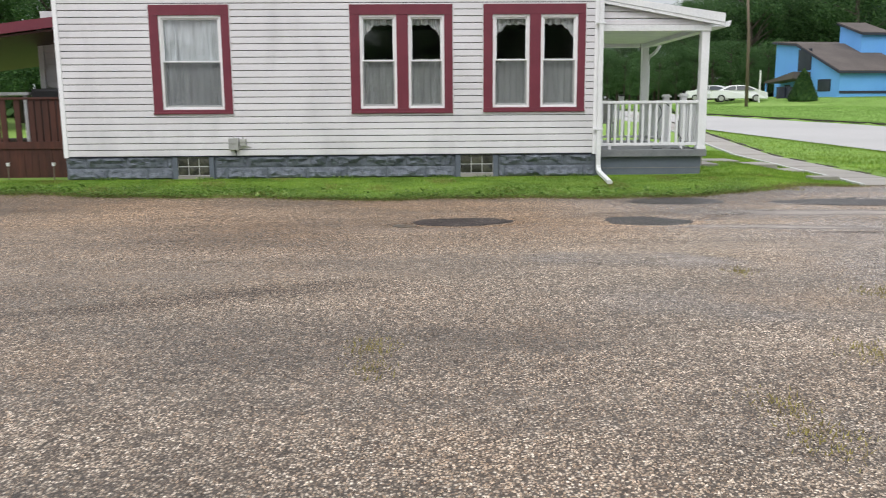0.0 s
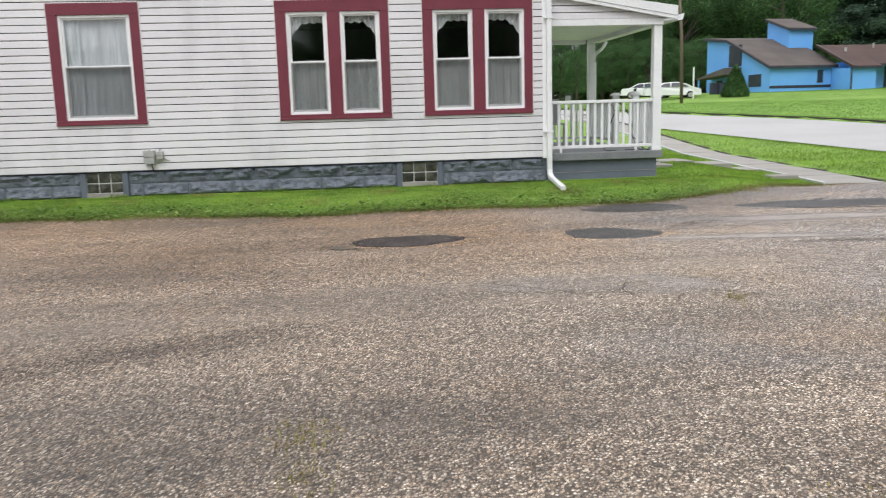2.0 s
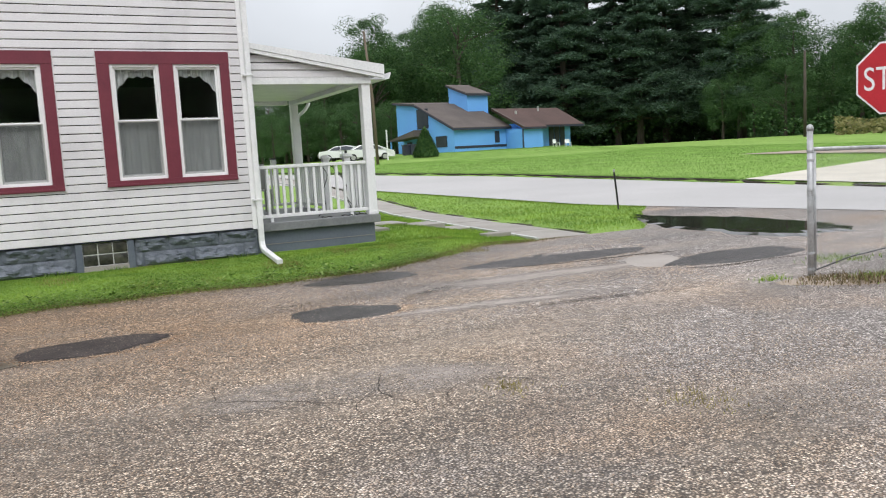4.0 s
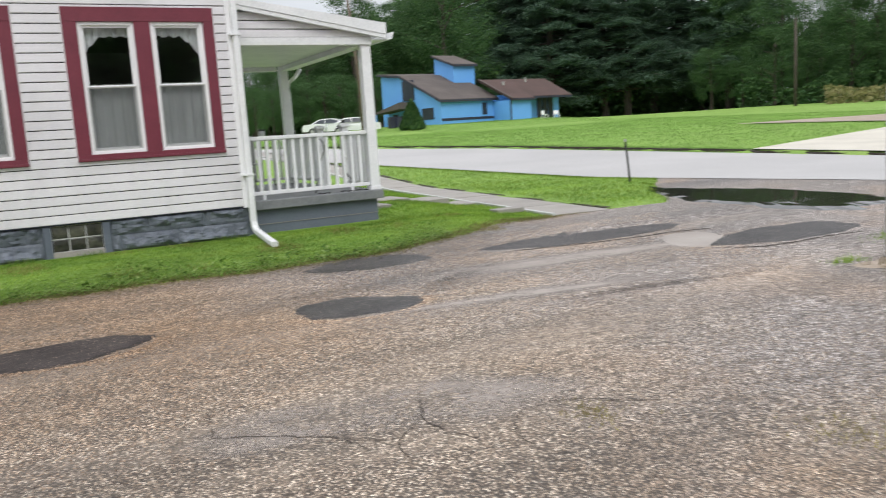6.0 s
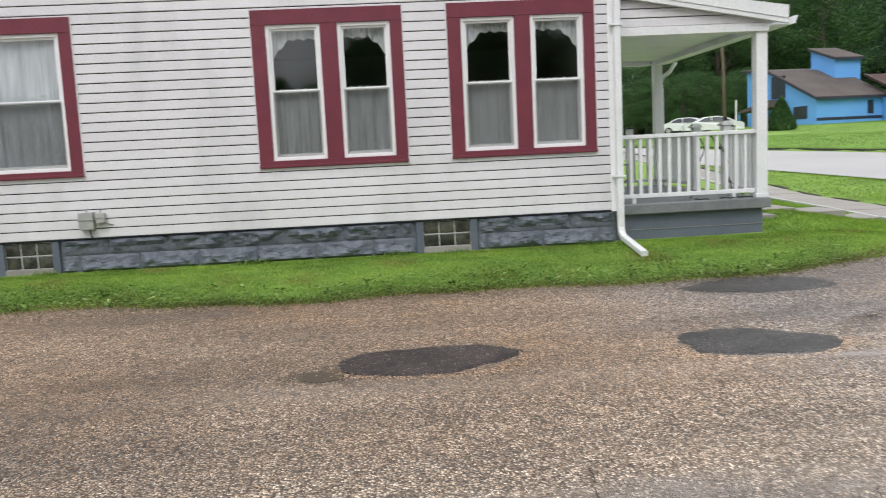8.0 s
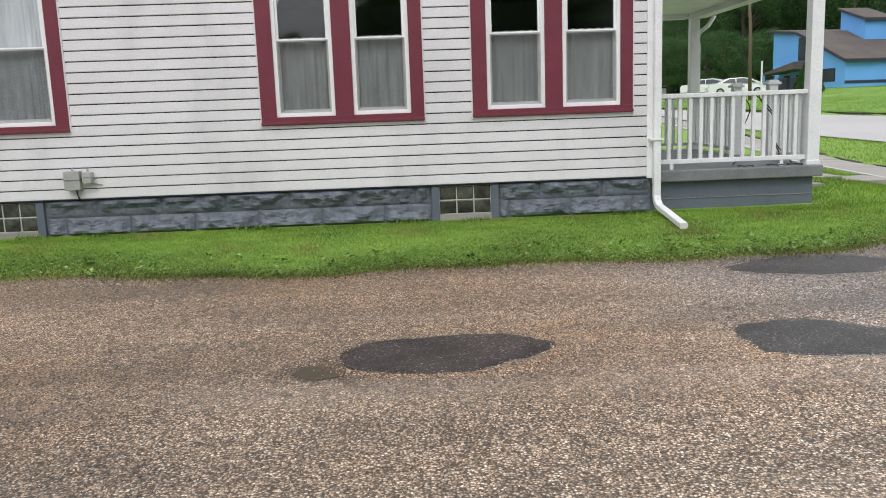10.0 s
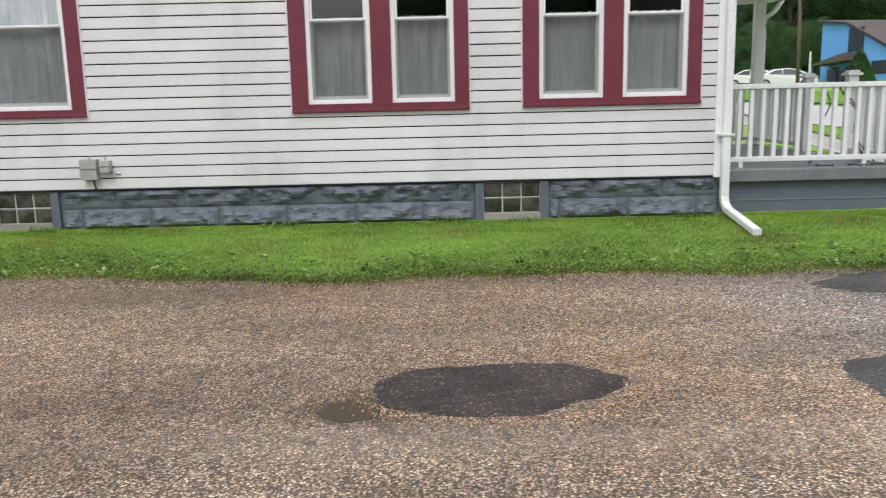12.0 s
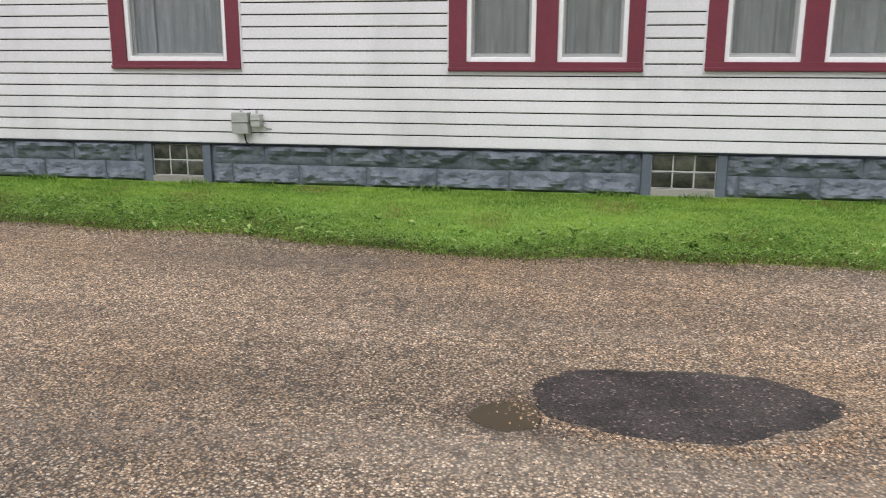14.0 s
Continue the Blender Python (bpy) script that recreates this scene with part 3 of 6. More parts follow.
def dirt_track():
    """A tan track that widens eastwards across the far lawn."""
    verts, faces, n = [], [], 33
    for i in range(n):
        az = radians(47.5 + 0.6 * i)
        for d in (44.6 - 0.33 * i, 44.6 - 0.03 * i, 44.7 + 0.27 * i):
            x, y = 0.156 + d * math.sin(az), 3.512 + d * math.cos(az)
            verts.append((x, y, float(land(x, y)) + 0.05))
    for i in range(n - 1):
        for j in range(2):
            a = 3 * i + j
            faces.append((a, a + 1, a + 4, a + 3))
    return tagged(raw("dirt_track", verts, faces, SAND), "tan dirt track crossing the far lawn", "track", kind="structure")


dirt_track()
soil_edge("turf_edge_far", lambda y: ROAD_E + 0.01 + bend(y), 2, 85, 0.12)
soil_edge("turf_edge_walk", lambda y: walk_x(y) + 0.96, 13.85, 50, 0.06)


# ---- the sided house ----
W = 14.367            # plane of the long wall
HX0, HX1, HY1, TOP = -6.23, 2.93, 20.6, 6.2
SID0, LAP = 0.325, 0.1108
# openings: x0, x1, z0, z1 of the outer casing
CASINGS = [(-4.66, -3.32, 1.035, 2.845), (-1.30, 0.44, 1.025, 2.838), (0.965, 2.71, 1.035, 2.838), (0.165, 1.09, 3.73, 5.25)]
# the clear openings inside them
OPENINGS = [(-4.51, -3.46, 1.11, 2.675), (-1.14, -0.51, 1.11, 2.67), (-0.315, 0.30, 1.11, 2.67), (1.125, 1.757, 1.115, 2.67), (1.945, 2.58, 1.115, 2.67), (0.31, 0.94, 3.82, 5.10)]
CELLARS = [(-4.335, -3.79, -0.015, 0.297), (0.57, 1.141, -0.012, 0.299)]


def wall_with_openings(name, x0, x1, z0, z1, y0, y1, holes, material, label):
    xs = sorted({x0, x1, *[h[0] for h in holes], *[h[1] for h in holes]})
    zs = sorted({z0, z1, *[h[2] for h in holes], *[h[3] for h in holes]})
    bm = bmesh.new()
    grid = {}

    def vert(i, j, k):
        if (i, j, k) not in grid:
            grid[i, j, k] = bm.verts.new((xs[i], (y0, y1)[k], zs[j]))
        return grid[i, j, k]

    def solid(i, j):
        if not (0 <= i < len(xs) - 1 and 0 <= j < len(zs) - 1):
            return False
        cx, cz = 0.5 * (xs[i] + xs[i + 1]), 0.5 * (zs[j] + zs[j + 1])
        return not any(h[0] < cx < h[1] and h[2] < cz < h[3] for h in holes)

    for i in range(len(xs) - 1):
        for j in range(len(zs) - 1):
            if not solid(i, j):
                continue
            for k in (0, 1):
                bm.faces.new([vert(a, b, k) for a, b in ((i, j), (i + 1, j), (i + 1, j + 1), (i, j + 1))])
            for di, dj, e in ((-1, 0, ((i, j), (i, j + 1))), (1, 0, ((i + 1, j), (i + 1, j + 1))), (0, -1, ((i, j), (i + 1, j))), (0, 1, ((i, j + 1), (i + 1, j + 1)))):
                if not solid(i + di, j + dj):
                    (a, b), (c, d) = e
                    bm.faces.new((vert(a, b, 0), vert(c, d, 0), vert(c, d, 1), vert(a, b, 1)))
    return tagged(part(name, bm, material), label, "wall", kind="structure")


FOUND = 0.305
wall_south = wall_with_openings("wall_south", HX0, HX1, FOUND, TOP, W, W + 0.2, OPENINGS, SHADOW_BACKING, "house wall clad in pale grey vinyl siding")
foundation = wall_with_openings("foundation_wall", HX0, HX1, -0.5, FOUND - 0.002, W + 0.045, W + 0.2, [(a, b, c, FOUND - 0.002) for a, b, c, d in CELLARS], SLATE_FLAT, "slate-blue painted rock-faced block foundation")
for nm, dims in (("wall_west", (HX0, HX0 + 0.2, W + 0.2, HY1, -0.5, TOP)), ("wall_east", (HX1 - 0.2, HX1, W + 0.2, HY1, -0.5, TOP)), ("wall_north", (HX0 + 0.2, HX1 - 0.2, HY1 - 0.2, HY1, -0.5, TOP))):
    tagged(boxpart(nm, dims, SIDING), "house wall clad in pale grey siding", "wall", kind="structure")
tagged(boxpart("floor", (HX0 + 0.2, HX1 - 0.2, W + 0.2, HY1 - 0.2, 0.30, 0.40), FLOORBOARD), "dark wooden room floor", "floor", kind="structure")
tagged(boxpart("ceiling", (HX0 + 0.2, HX1 - 0.2, W + 0.2, HY1 - 0.2, 2.98, 3.15), PLASTER), "plain room ceiling", "ceiling", kind="structure")
for nm, xa in (("wall_partition_1", -2.4), ("wall_partition_2", 0.62)):
    tagged(boxpart(nm, (xa, xa + 0.12, W + 0.2, HY1 - 0.2, 0.40, 2.98), PLASTER), "plain inner wall", "wall", kind="structure")
bm = bmesh.new()
prism(bm, [(W - 0.45, TOP), (HY1 + 0.45, TOP), (0.5 * (W + HY1), TOP + 2.6)], 0, HX0 - 0.4, HX1 + 0.4)
tagged(part("roof", bm, SHINGLE), "plain dark shingled gable roof", "roof", kind="structure")


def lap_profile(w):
    """One clapboard course: a rounded butt below, a slow taper, and an open joint under the next course, where the
    black wall draws its shadow line.
    """
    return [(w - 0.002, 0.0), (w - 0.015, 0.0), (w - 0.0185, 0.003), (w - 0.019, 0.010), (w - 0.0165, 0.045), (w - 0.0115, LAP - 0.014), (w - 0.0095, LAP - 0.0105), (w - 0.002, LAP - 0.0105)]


def siding_runs(x0, x1, za, zb, holes):
    """The lengths of one course left over between the casings."""
    cuts = [(x0, x1)]
    for h in holes:
        if h[2] < zb - 0.02 and h[3] > za + 0.02:
            nxt = []
            for a, b in cuts:
                if h[1] <= a or h[0] >= b:
                    nxt.append((a, b))
                else:
                    if h[0] > a + 0.01:
                        nxt.append((a, h[0]))
                    if h[1] < b - 0.01:
                        nxt.append((h[1], b))
            cuts = nxt
    return cuts


def south_siding():
    rnd = random.Random(7)
    k = 0
    z = SID0
    while z < TOP - 0.05:
        # two laps are one panel; panels butt at staggered places
        if k % 2 == 0:
            joints = [HX0 + 0.08 + rnd.uniform(0.9, 3.6) + 3.66 * i for i in range(3)]
        for a, b in siding_runs(HX0 + 0.05, HX1 - 0.02, z, z + LAP, CASINGS):
            cuts = [a] + [j for j in joints if a + 0.3 < j < b - 0.3] + [b]
            for i, (c, d) in enumerate(zip(cuts, cuts[1:])):
                bm = bmesh.new()
                over = 0.02 if i else 0.0
                w = W - (0.0012 if i % 2 else 0)
                prism(bm, [(y, z + dz) for y, dz in lap_profile(w)], 0, c - over, d)
                part("siding_panel", bm, SIDING, wall_south)
        for h in CASINGS:
            for lo, hi, cut in ((0.0, h[2] - z, h[2] < z + LAP - 0.02), (h[3] - z, LAP, h[3] > z + 0.02)):
                if cut and 0 <= lo < hi - 0.004 and hi <= LAP:
                    bm = bmesh.new()
                    prism(bm, [(y, z + dz) for y, dz in trimmed(lap_profile(W), lo, hi)], 0, h[0] + 0.001, h[1] - 0.001)
                    part("siding_panel", bm, SIDING, wall_south)
        z += LAP
        k += 1


def trimmed(pts, lo, hi):
    """The part of a course's outline between two heights."""
    for bound, sign in ((lo, 1), (hi, -1)):
        out = []
        for (ya, za), (yb, zb) in zip(pts, pts[1:] + pts[:1]):
            ina, inb = sign * (za - bound) >= -1e-9, sign * (zb - bound) >= -1e-9
            if ina:
                out.append((ya, za))
            if ina != inb:
                f = (bound - za) / (zb - za)
                out.append((ya + f * (yb - ya), bound))
        pts = out
    return pts


def j_channel(h):
    """A thin pale receiver round a casing."""
    for nm, d in (("trim_left", (h[0] - 0.016, h[0] + 0.002, W - 0.024, W, h[2] - 0.016, h[3] + 0.016)), ("trim_right", (h[1] - 0.002, h[1] + 0.016, W - 0.024, W, h[2] - 0.016, h[3] + 0.016)),
                  ("trim_bottom", (h[0] + 0.002, h[1] - 0.002, W - 0.024, W, h[2] - 0.016, h[2] + 0.002)), ("trim_top", (h[0] + 0.002, h[1] - 0.002, W - 0.024, W, h[3] - 0.002, h[3] + 0.016))):
        boxpart("channel_trim", d, SIDING, wall_south)


def curtain(bm, x0, x1, zf, y, folds, depth, seed, top):
    """A gathered sheet; zf(s) gives its lower edge along the width."""
    rnd = random.Random(seed)
    ph = [rnd.uniform(0, 6) for _ in range(3)]
    n, m = 60, 10
    rows = []
    for j in range(m + 1):
        row = []
        for i in range(n + 1):
            s = i / n
            z1, z0 = top(s), zf(s)
            z = z1 + (z0 - z1) * j / m
            sag = 0.6 + 0.4 * j / m
            dy = depth * sag * (math.sin(s * folds * 6.283 + ph[0] + 0.25 * math.sin(3 * j / m + ph[1])) + 0.5 * math.sin(s * folds * 2.3 * 6.283 + ph[2]))
            row.append(bm.verts.new((x0 + s * (x1 - x0), y + dy, z)))
        rows.append(row)
    for r0, r1 in zip(rows, rows[1:]):
        for i in range(n):
            bm.faces.new((r0[i], r0[i + 1], r1[i + 1], r1[i]))


def hung_window(o, parent, seed):
    """One double-hung unit: vinyl frame, two sashes and their panes."""
    x0, x1, z0, z1 = o
    mid = 0.5 * (z0 + z1) + 0.02
    bm = bmesh.new()
    f = 0.042
    for d in ((x0, x0 + f, W - 0.006, W + 0.09, z0, z1), (x1 - f, x1, W - 0.006, W + 0.09, z0, z1), (x0 + f, x1 - f, W - 0.006, W + 0.09, z1 - f, z1), (x0 + f, x1 - f, W - 0.012, W + 0.09, z0, z0 + f)):
        box(bm, *d, bevel=0.004)
    part("window_frame", bm, VINYL, parent, "white vinyl window frame")
    s = 0.026
    for nm, za, zb, yy in (("upper_sash", mid - 0.018, z1 - f, W + 0.022), ("lower_sash", z0 + f, mid + 0.018, W + 0.05)):
        bm = bmesh.new()
        a, b = x0 + f, x1 - f
        for d in ((a, a + s, yy, yy + 0.024, za, zb), (b - s, b, yy, yy + 0.024, za, zb), (a + s, b - s, yy, yy + 0.024, za, za + s + 0.008), (a + s, b - s, yy, yy + 0.024, zb - s, zb)):
            box(bm, *d, bevel=0.003)
        sash = part(nm, bm, VINYL, parent, "white sash with a meeting rail")
        pane = boxpart("pane", (a + s - 0.004, b - s + 0.004, yy + 0.009, yy + 0.015, za + s, zb - s + 0.004), GLASS, sash, label="clear glass pane")
        pane.visible_shadow = False
    a, b, yy = x0 + f, x1 - f, W + 0.012
    bm = bmesh.new()
    for d in ((a, a + 0.014, yy, yy + 0.008, z0 + f, mid), (b - 0.014, b, yy, yy + 0.008, z0 + f, mid), (a + 0.014, b - 0.014, yy, yy + 0.008, z0 + f, z0 + f + 0.016), (a + 0.014, b - 0.014, yy, yy + 0.008, mid - 0.014, mid)):
        box(bm, *d)
    screen = part("insect_screen", bm, METAL, parent, "grey insect screen over the lower sash")
    boxpart("screen_mesh", (a + 0.014, b - 0.014, yy + 0.003, yy + 0.005, z0 + f + 0.016, mid - 0.014), SCREEN, screen).visible_shadow = False


def casing(h, opens, parent):
    """Flat burgundy boards round the openings, with a mullion board between two of them."""
    x0, x1, z0, z1 = h
    zb, zt = opens[0][2], opens[0][3]
    y0, y1 = W - 0.032, W - 0.001
    boxpart("head_board", (x0, x1, y0 - 0.003, y1, zt, z1), BURGUNDY, parent, 0.003)
    boxpart("sill_board", (x0, x1, y0 - 0.006, y1, z0, zb), BURGUNDY, parent, 0.003)
    boxpart("sill_nosing", (x0 - 0.004, x1 + 0.004, y0 - 0.022, y0 - 0.0065, z0 + 0.004, z0 + 0.034), BURGUNDY, parent, 0.004)
    edges = [x0] + [v for o in opens for v in (o[0], o[1])] + [x1]
    for i in range(0, len(edges), 2):
        boxpart("side_board" if i in (0, len(edges) - 2) else "mullion_board", (edges[i], edges[i + 1], y0, y1, zb, zt), BURGUNDY, parent, 0.003)


def window(name, h, opens, seed, label):
    w = thing(name, label, "window", kind="structure", at=(0, 0, 0))
    casing(h, opens, w)
    for i, o in enumerate(opens):
        hung_window(o, w, seed + i)
    return w


win_single = window("window_1", CASINGS[0], OPENINGS[0:1], 1, "single white double-hung window in burgundy casing")
win_pair_a = window("window_2", CASINGS[1], OPENINGS[1:3], 3, "pair of white double-hung windows in burgundy casing")
win_pair_b = window("window_3", CASINGS[2], OPENINGS[3:5], 5, "pair of white double-hung windows in burgundy casing")
win_upper = window("window_4", CASINGS[3], OPENINGS[5:6], 9, "upper double-hung window in burgundy casing")
for h in CASINGS:
    j_channel(h)
south_siding()

# curtains
for i, (x0, x1, z0, z1) in enumerate(OPENINGS[1:5]):
    a, b, mid = x0 + 0.02, x1 - 0.02, 0.5 * (z0 + z1) + 0.02
    bm = bmesh.new()
    curtain(bm, a, b, lambda s: z0 + 0.05, W + 0.10, 4.5, 0.02, 20 + i, lambda s: mid + 0.03 + 0.006 * math.sin(40 * s))
    tagged(part("cafe_curtain", bm, CURTAIN, smooth=True), "grey-white sheer cafe curtain gathered on a rod", "curtain", "cafe curtains")
    bm = bmesh.new()
    left = i % 2 == 0
    curtain(bm, a, b, lambda s: z1 - 0.16 - 0.26 * (max(0.0, (0.42 - s if left else s - 0.58)) / 0.42) ** 1.3 - 0.012 * math.sin(30 * s), W + 0.112, 7, 0.01, 40 + i, lambda s: z1 - 0.01)
    tagged(part("valance", bm, VALANCE, smooth=True), "white lace valance swagged across the upper pane", "valance", "window valances")
for i, (x0, x1) in enumerate(((-4.56, -4.24), (-4.36, -3.60), (-3.72, -3.42))):
    o = OPENINGS[0]
    bm = bmesh.new()
    curtain(bm, x0, x1, lambda s: o[2] + 0.04, W + 0.088 + (0.02 if i == 1 else 0), 5 if i == 1 else 3.5, 0.008 if i == 1 else 0.014, 60 + i, lambda s: o[3] - 0.01)
    tagged(part("lace_curtain", bm, LACE, smooth=True), "pale lace curtain hanging the full height of the window", "curtain", "lace curtains")
for i, o in enumerate(OPENINGS[5:6]):
    bm = bmesh.new()
    curtain(bm, o[0] + 0.02, o[1] - 0.02, lambda s: o[2] + 0.04, W + 0.12, 4, 0.01, 70, lambda s: o[3] - 0.01)
    tagged(part("cafe_curtain", bm, CURTAIN, smooth=True), "grey-white sheer curtain in the upper window", "curtain", "cafe curtains")

# corner post and starter strip of the siding
boxpart("corner_post", (HX0 - 0.02, HX0 + 0.055, W - 0.028, W + 0.06, SID0 - 0.02, TOP), VINYL, wall_south, 0.004)
boxpart("corner_post", (HX1 - 0.06, HX1 + 0.02, W - 0.028, W + 0.06, SID0 - 0.02, TOP), VINYL, wall_south, 0.004)
boxpart("starter_strip", (HX0 + 0.05, HX1 - 0.06, W - 0.012, W - 0.001, SID0 - 0.012, SID0 - 0.001), DARKTRIM, wall_south)


# rock-faced foundation blocks
def rock_block(seed, length, height, lean):
    rnd = random.Random(seed)
    nx, nz = max(4, int(length / 0.045)), 7
    off = Vector((rnd.uniform(0, 50), rnd.uniform(0, 50), rnd.uniform(0, 50)))
    verts, faces = [], []
    for j in range(nz + 1):
        for i in range(nx + 1):
            s, t = i / nx, j / nz
            rim = min(s * length, (1 - s) * length) / 0.085, min(t, 1 - t) * height / 0.035
            w = min(1, min(rim))
            p = Vector((s * length * 7, t * height * 9, 0)) + off
            d = 0.012 + 0.055 * max(0.0, 0.45 + 1.0 * noise.noise(p * 0.8) + 0.75 * noise.noise(p * 1.9) + lean * (t - 0.5))
            verts.append((s * length, -(0.004 + d * w), t * height))
    base = len(verts)
    for j in range(nz):
        for i in range(nx):
            a = j * (nx + 1) + i
            if (i + j) % 2:
                faces += [(a, a + 1, a + nx + 2), (a, a + nx + 2, a + nx + 1)]
            else:
                faces += [(a, a + 1, a + nx + 1), (a + 1, a + nx + 2, a + nx + 1)]
    verts += [(0, 0.03, 0), (length, 0.03, 0), (length, 0.03, height), (0, 0.03, height)]
    rim = [list(range(0, nx + 1)), [j * (nx + 1) + nx for j in range(nz + 1)], [nz * (nx + 1) + i for i in range(nx, -1, -1)], [j * (nx + 1) for j in range(nz, -1, -1)]]
    ends = [(base, base + 1), (base + 1, base + 2), (base + 2, base + 3), (base + 3, base)]
    for edge, (p, q) in zip(rim, ends):
        faces.append(tuple(edge[::-1]) + (p, q))
    me = bpy.data.meshes.new("foundation_block")
    me.from_pydata(verts, [], faces)
    me.materials.append(SLATE)
    return me


BLOCK = 0.69
full_blocks = {lean: [rock_block(100 + i, BLOCK - 0.01, 0.19, lean) for i in range(7)] for lean in (-1.5, 1.3)}
rnd = random.Random(3)
for row, (z0, shift) in enumerate(((-0.075, 0.0), (0.122, 0.345), (-0.272, 0.345))):
    x = HX0 - 0.02 - shift
    lean = 1.3 if row == 1 else -1.5
    k = 0
    while x < HX1 - 0.02:
        runs = siding_runs(max(x, HX0 - 0.02), min(x + BLOCK, HX1), z0 + 0.02, z0 + 0.17, [(c[0] - 0.09, c[1] + 0.09, -0.2, 0.4) for c in CELLARS])
        for a, b in runs:
            if b - a > BLOCK - 0.02:
                me = full_blocks[lean][rnd.randrange(7)]
            elif b - a > 0.06:
                me = rock_block(300 + k + 40 * row, b - a - 0.01, 0.19, lean)
            else:
                continue
            ob = new("foundation_block", me)
            ob.location = (a + 0.005, W + 0.042, z0)
            ob.parent = foundation
            k += 1
        x += BLOCK


def cellar_window(name, c):
    """Six glass blocks in mortar, between plain rendered cheeks."""
    x0, x1, z0, z1 = c
    w = thing(name, "glass-block cellar window set in the foundation", "window", kind="structure")
    bm = bmesh.new()
    for d in ((x0 - 0.085, x0, W + 0.005, W + 0.08, z0 - 0.2, SID0 - 0.022), (x1, x1 + 0.085, W + 0.005, W + 0.08, z0 - 0.2, SID0 - 0.022)):
        box(bm, *d, bevel=0.006)
    part("cheek", bm, SLATE_FLAT, w, "slate-blue rendered cheeks")
    boxpart("window_sill", (x0, x1, W + 0.0, W + 0.1, z0 - 0.2, z0 - 0.002), CONCRETE, w, 0.005)
    bm = bmesh.new()
    pw, ph = (x1 - x0) / 3, (z1 - z0) / 2
    for i in range(4):
        xa = x0 + i * pw
        box(bm, max(x0, xa - 0.006), min(x1, xa + 0.006), W + 0.036, W + 0.10, z0, z1)
    for j in range(3):
        za = z0 + j * ph
        box(bm, x0, x1, W + 0.034, W + 0.098, max(z0, za - 0.006), min(z1, za + 0.006))
    part("mortar", bm, MORTAR, w, "pale mortar joints")
    for i in range(3):
        for j in range(2):
            bm = bmesh.new()
            box(bm, x0 + i * pw + 0.007, x0 + (i + 1) * pw - 0.007, W + 0.03, W + 0.09, z0 + j * ph + 0.007, z0 + (j + 1) * ph - 0.007, bevel=0.012)
            part("glass_block", bm, BLOCKGLASS, w, smooth=True)


BLOCKGLASS = surf("glass_block", (0.016, 0.019, 0.017), (0.10, 0.10, 0.075), 9, 22, 0.1, 0.9, 0.012, vary=0.3)
cellar_window("window_5", CELLARS[0])
cellar_window("window_6", CELLARS[1])

# service boxes on the wall
def service_box(dims, label):
    t = thing("utility_box", label, "utility box", "service boxes")
    x0, x1, z0, z1 = dims
    boxpart("body", (x0, x1, W - 0.115, W - 0.017, z0, z1), METAL, t, 0.008)
    boxpart("lid", (x0 - 0.006, x1 + 0.006, W - 0.125, W - 0.017, z1 - 0.45 * (z1 - z0), z1 - 0.40 * (z1 - z0)), METAL, t, 0.002)
    bm = bmesh.new()
    tube(bm, [(0.5 * (x0 + x1), W - 0.06, z1 - 0.01), (0.5 * (x0 + x1), W - 0.06, z1 + 0.035)], 0.012)
    part("conduit", bm, METAL, t)
    return t


service_box((-3.412, -3.245, 0.425, 0.627), "grey metal utility box fixed to the siding")
service_box((-3.217, -3.124, 0.495, 0.612), "small grey utility box fixed to the siding")
bm = bmesh.new()
tube(bm, [(-3.305, W - 0.06, 0.43), (-3.302, W - 0.055, 0.38), (-3.30, W - 0.035, 0.335), (-3.30, W + 0.03, 0.302)], 0.009)
tagged(part("cable", bm, BLACK, smooth=True), "dark cable running from the box into the foundation", "cable")
bm = bmesh.new()
tube(bm, [(-3.13, W - 0.06, 0.52), (-3.09, W - 0.03, 0.475), (-3.04, W - 0.024, 0.47)], 0.006)
tagged(part("cable", bm, METAL, smooth=True), "pale cable running along the siding", "cable")


# downspout at the corner
def squashed(bm, pts, wx, wy):
    rings = []
    for i, p in enumerate(pts):
        p = Vector(p)
        d = (Vector(pts[min(i + 1, len(pts) - 1)]) - Vector(pts[max(i - 1, 0)])).normalized()
        a = Vector((1, 0, 0))
        b = d.cross(a).normalized()
        c = 0.25
        ring = []
        for sx, sy in ((-1, -1 + c), (-1 + c, -1), (1 - c, -1), (1, -1 + c), (1, 1 - c), (1 - c, 1), (-1 + c, 1), (-1, 1 - c)):
            ring.append(bm.verts.new(p + a * sx * wx / 2 + b * sy * wy / 2))
        rings.append(ring)
    for r0, r1 in zip(rings, rings[1:]):
        for k in range(8):
            bm.faces.new((r0[k], r0[(k + 1) % 8], r1[(k + 1) % 8], r1[k]))
    bm.faces.new(rings[0][::-1]), bm.faces.new(rings[-1])


ds = thing("downspout", "white metal downspout with a kicked-out foot", "downspout")
bm = bmesh.new()
squashed(bm, [(2.965, W - 0.075, TOP), (2.965, W - 0.075, 3.0), (2.965, W - 0.075, 0.12), (2.966, W - 0.10, 0.05), (2.97, W - 0.17, 0.0), (2.985, 13.45, -0.11)], 0.08, 0.065)
part("pipe", bm, WHITE, ds)
for z in (0.72, 2.5):
    boxpart("strap", (2.885, 3.03, W - 0.12, W - 0.02, z, z + 0.022), WHITE, ds)

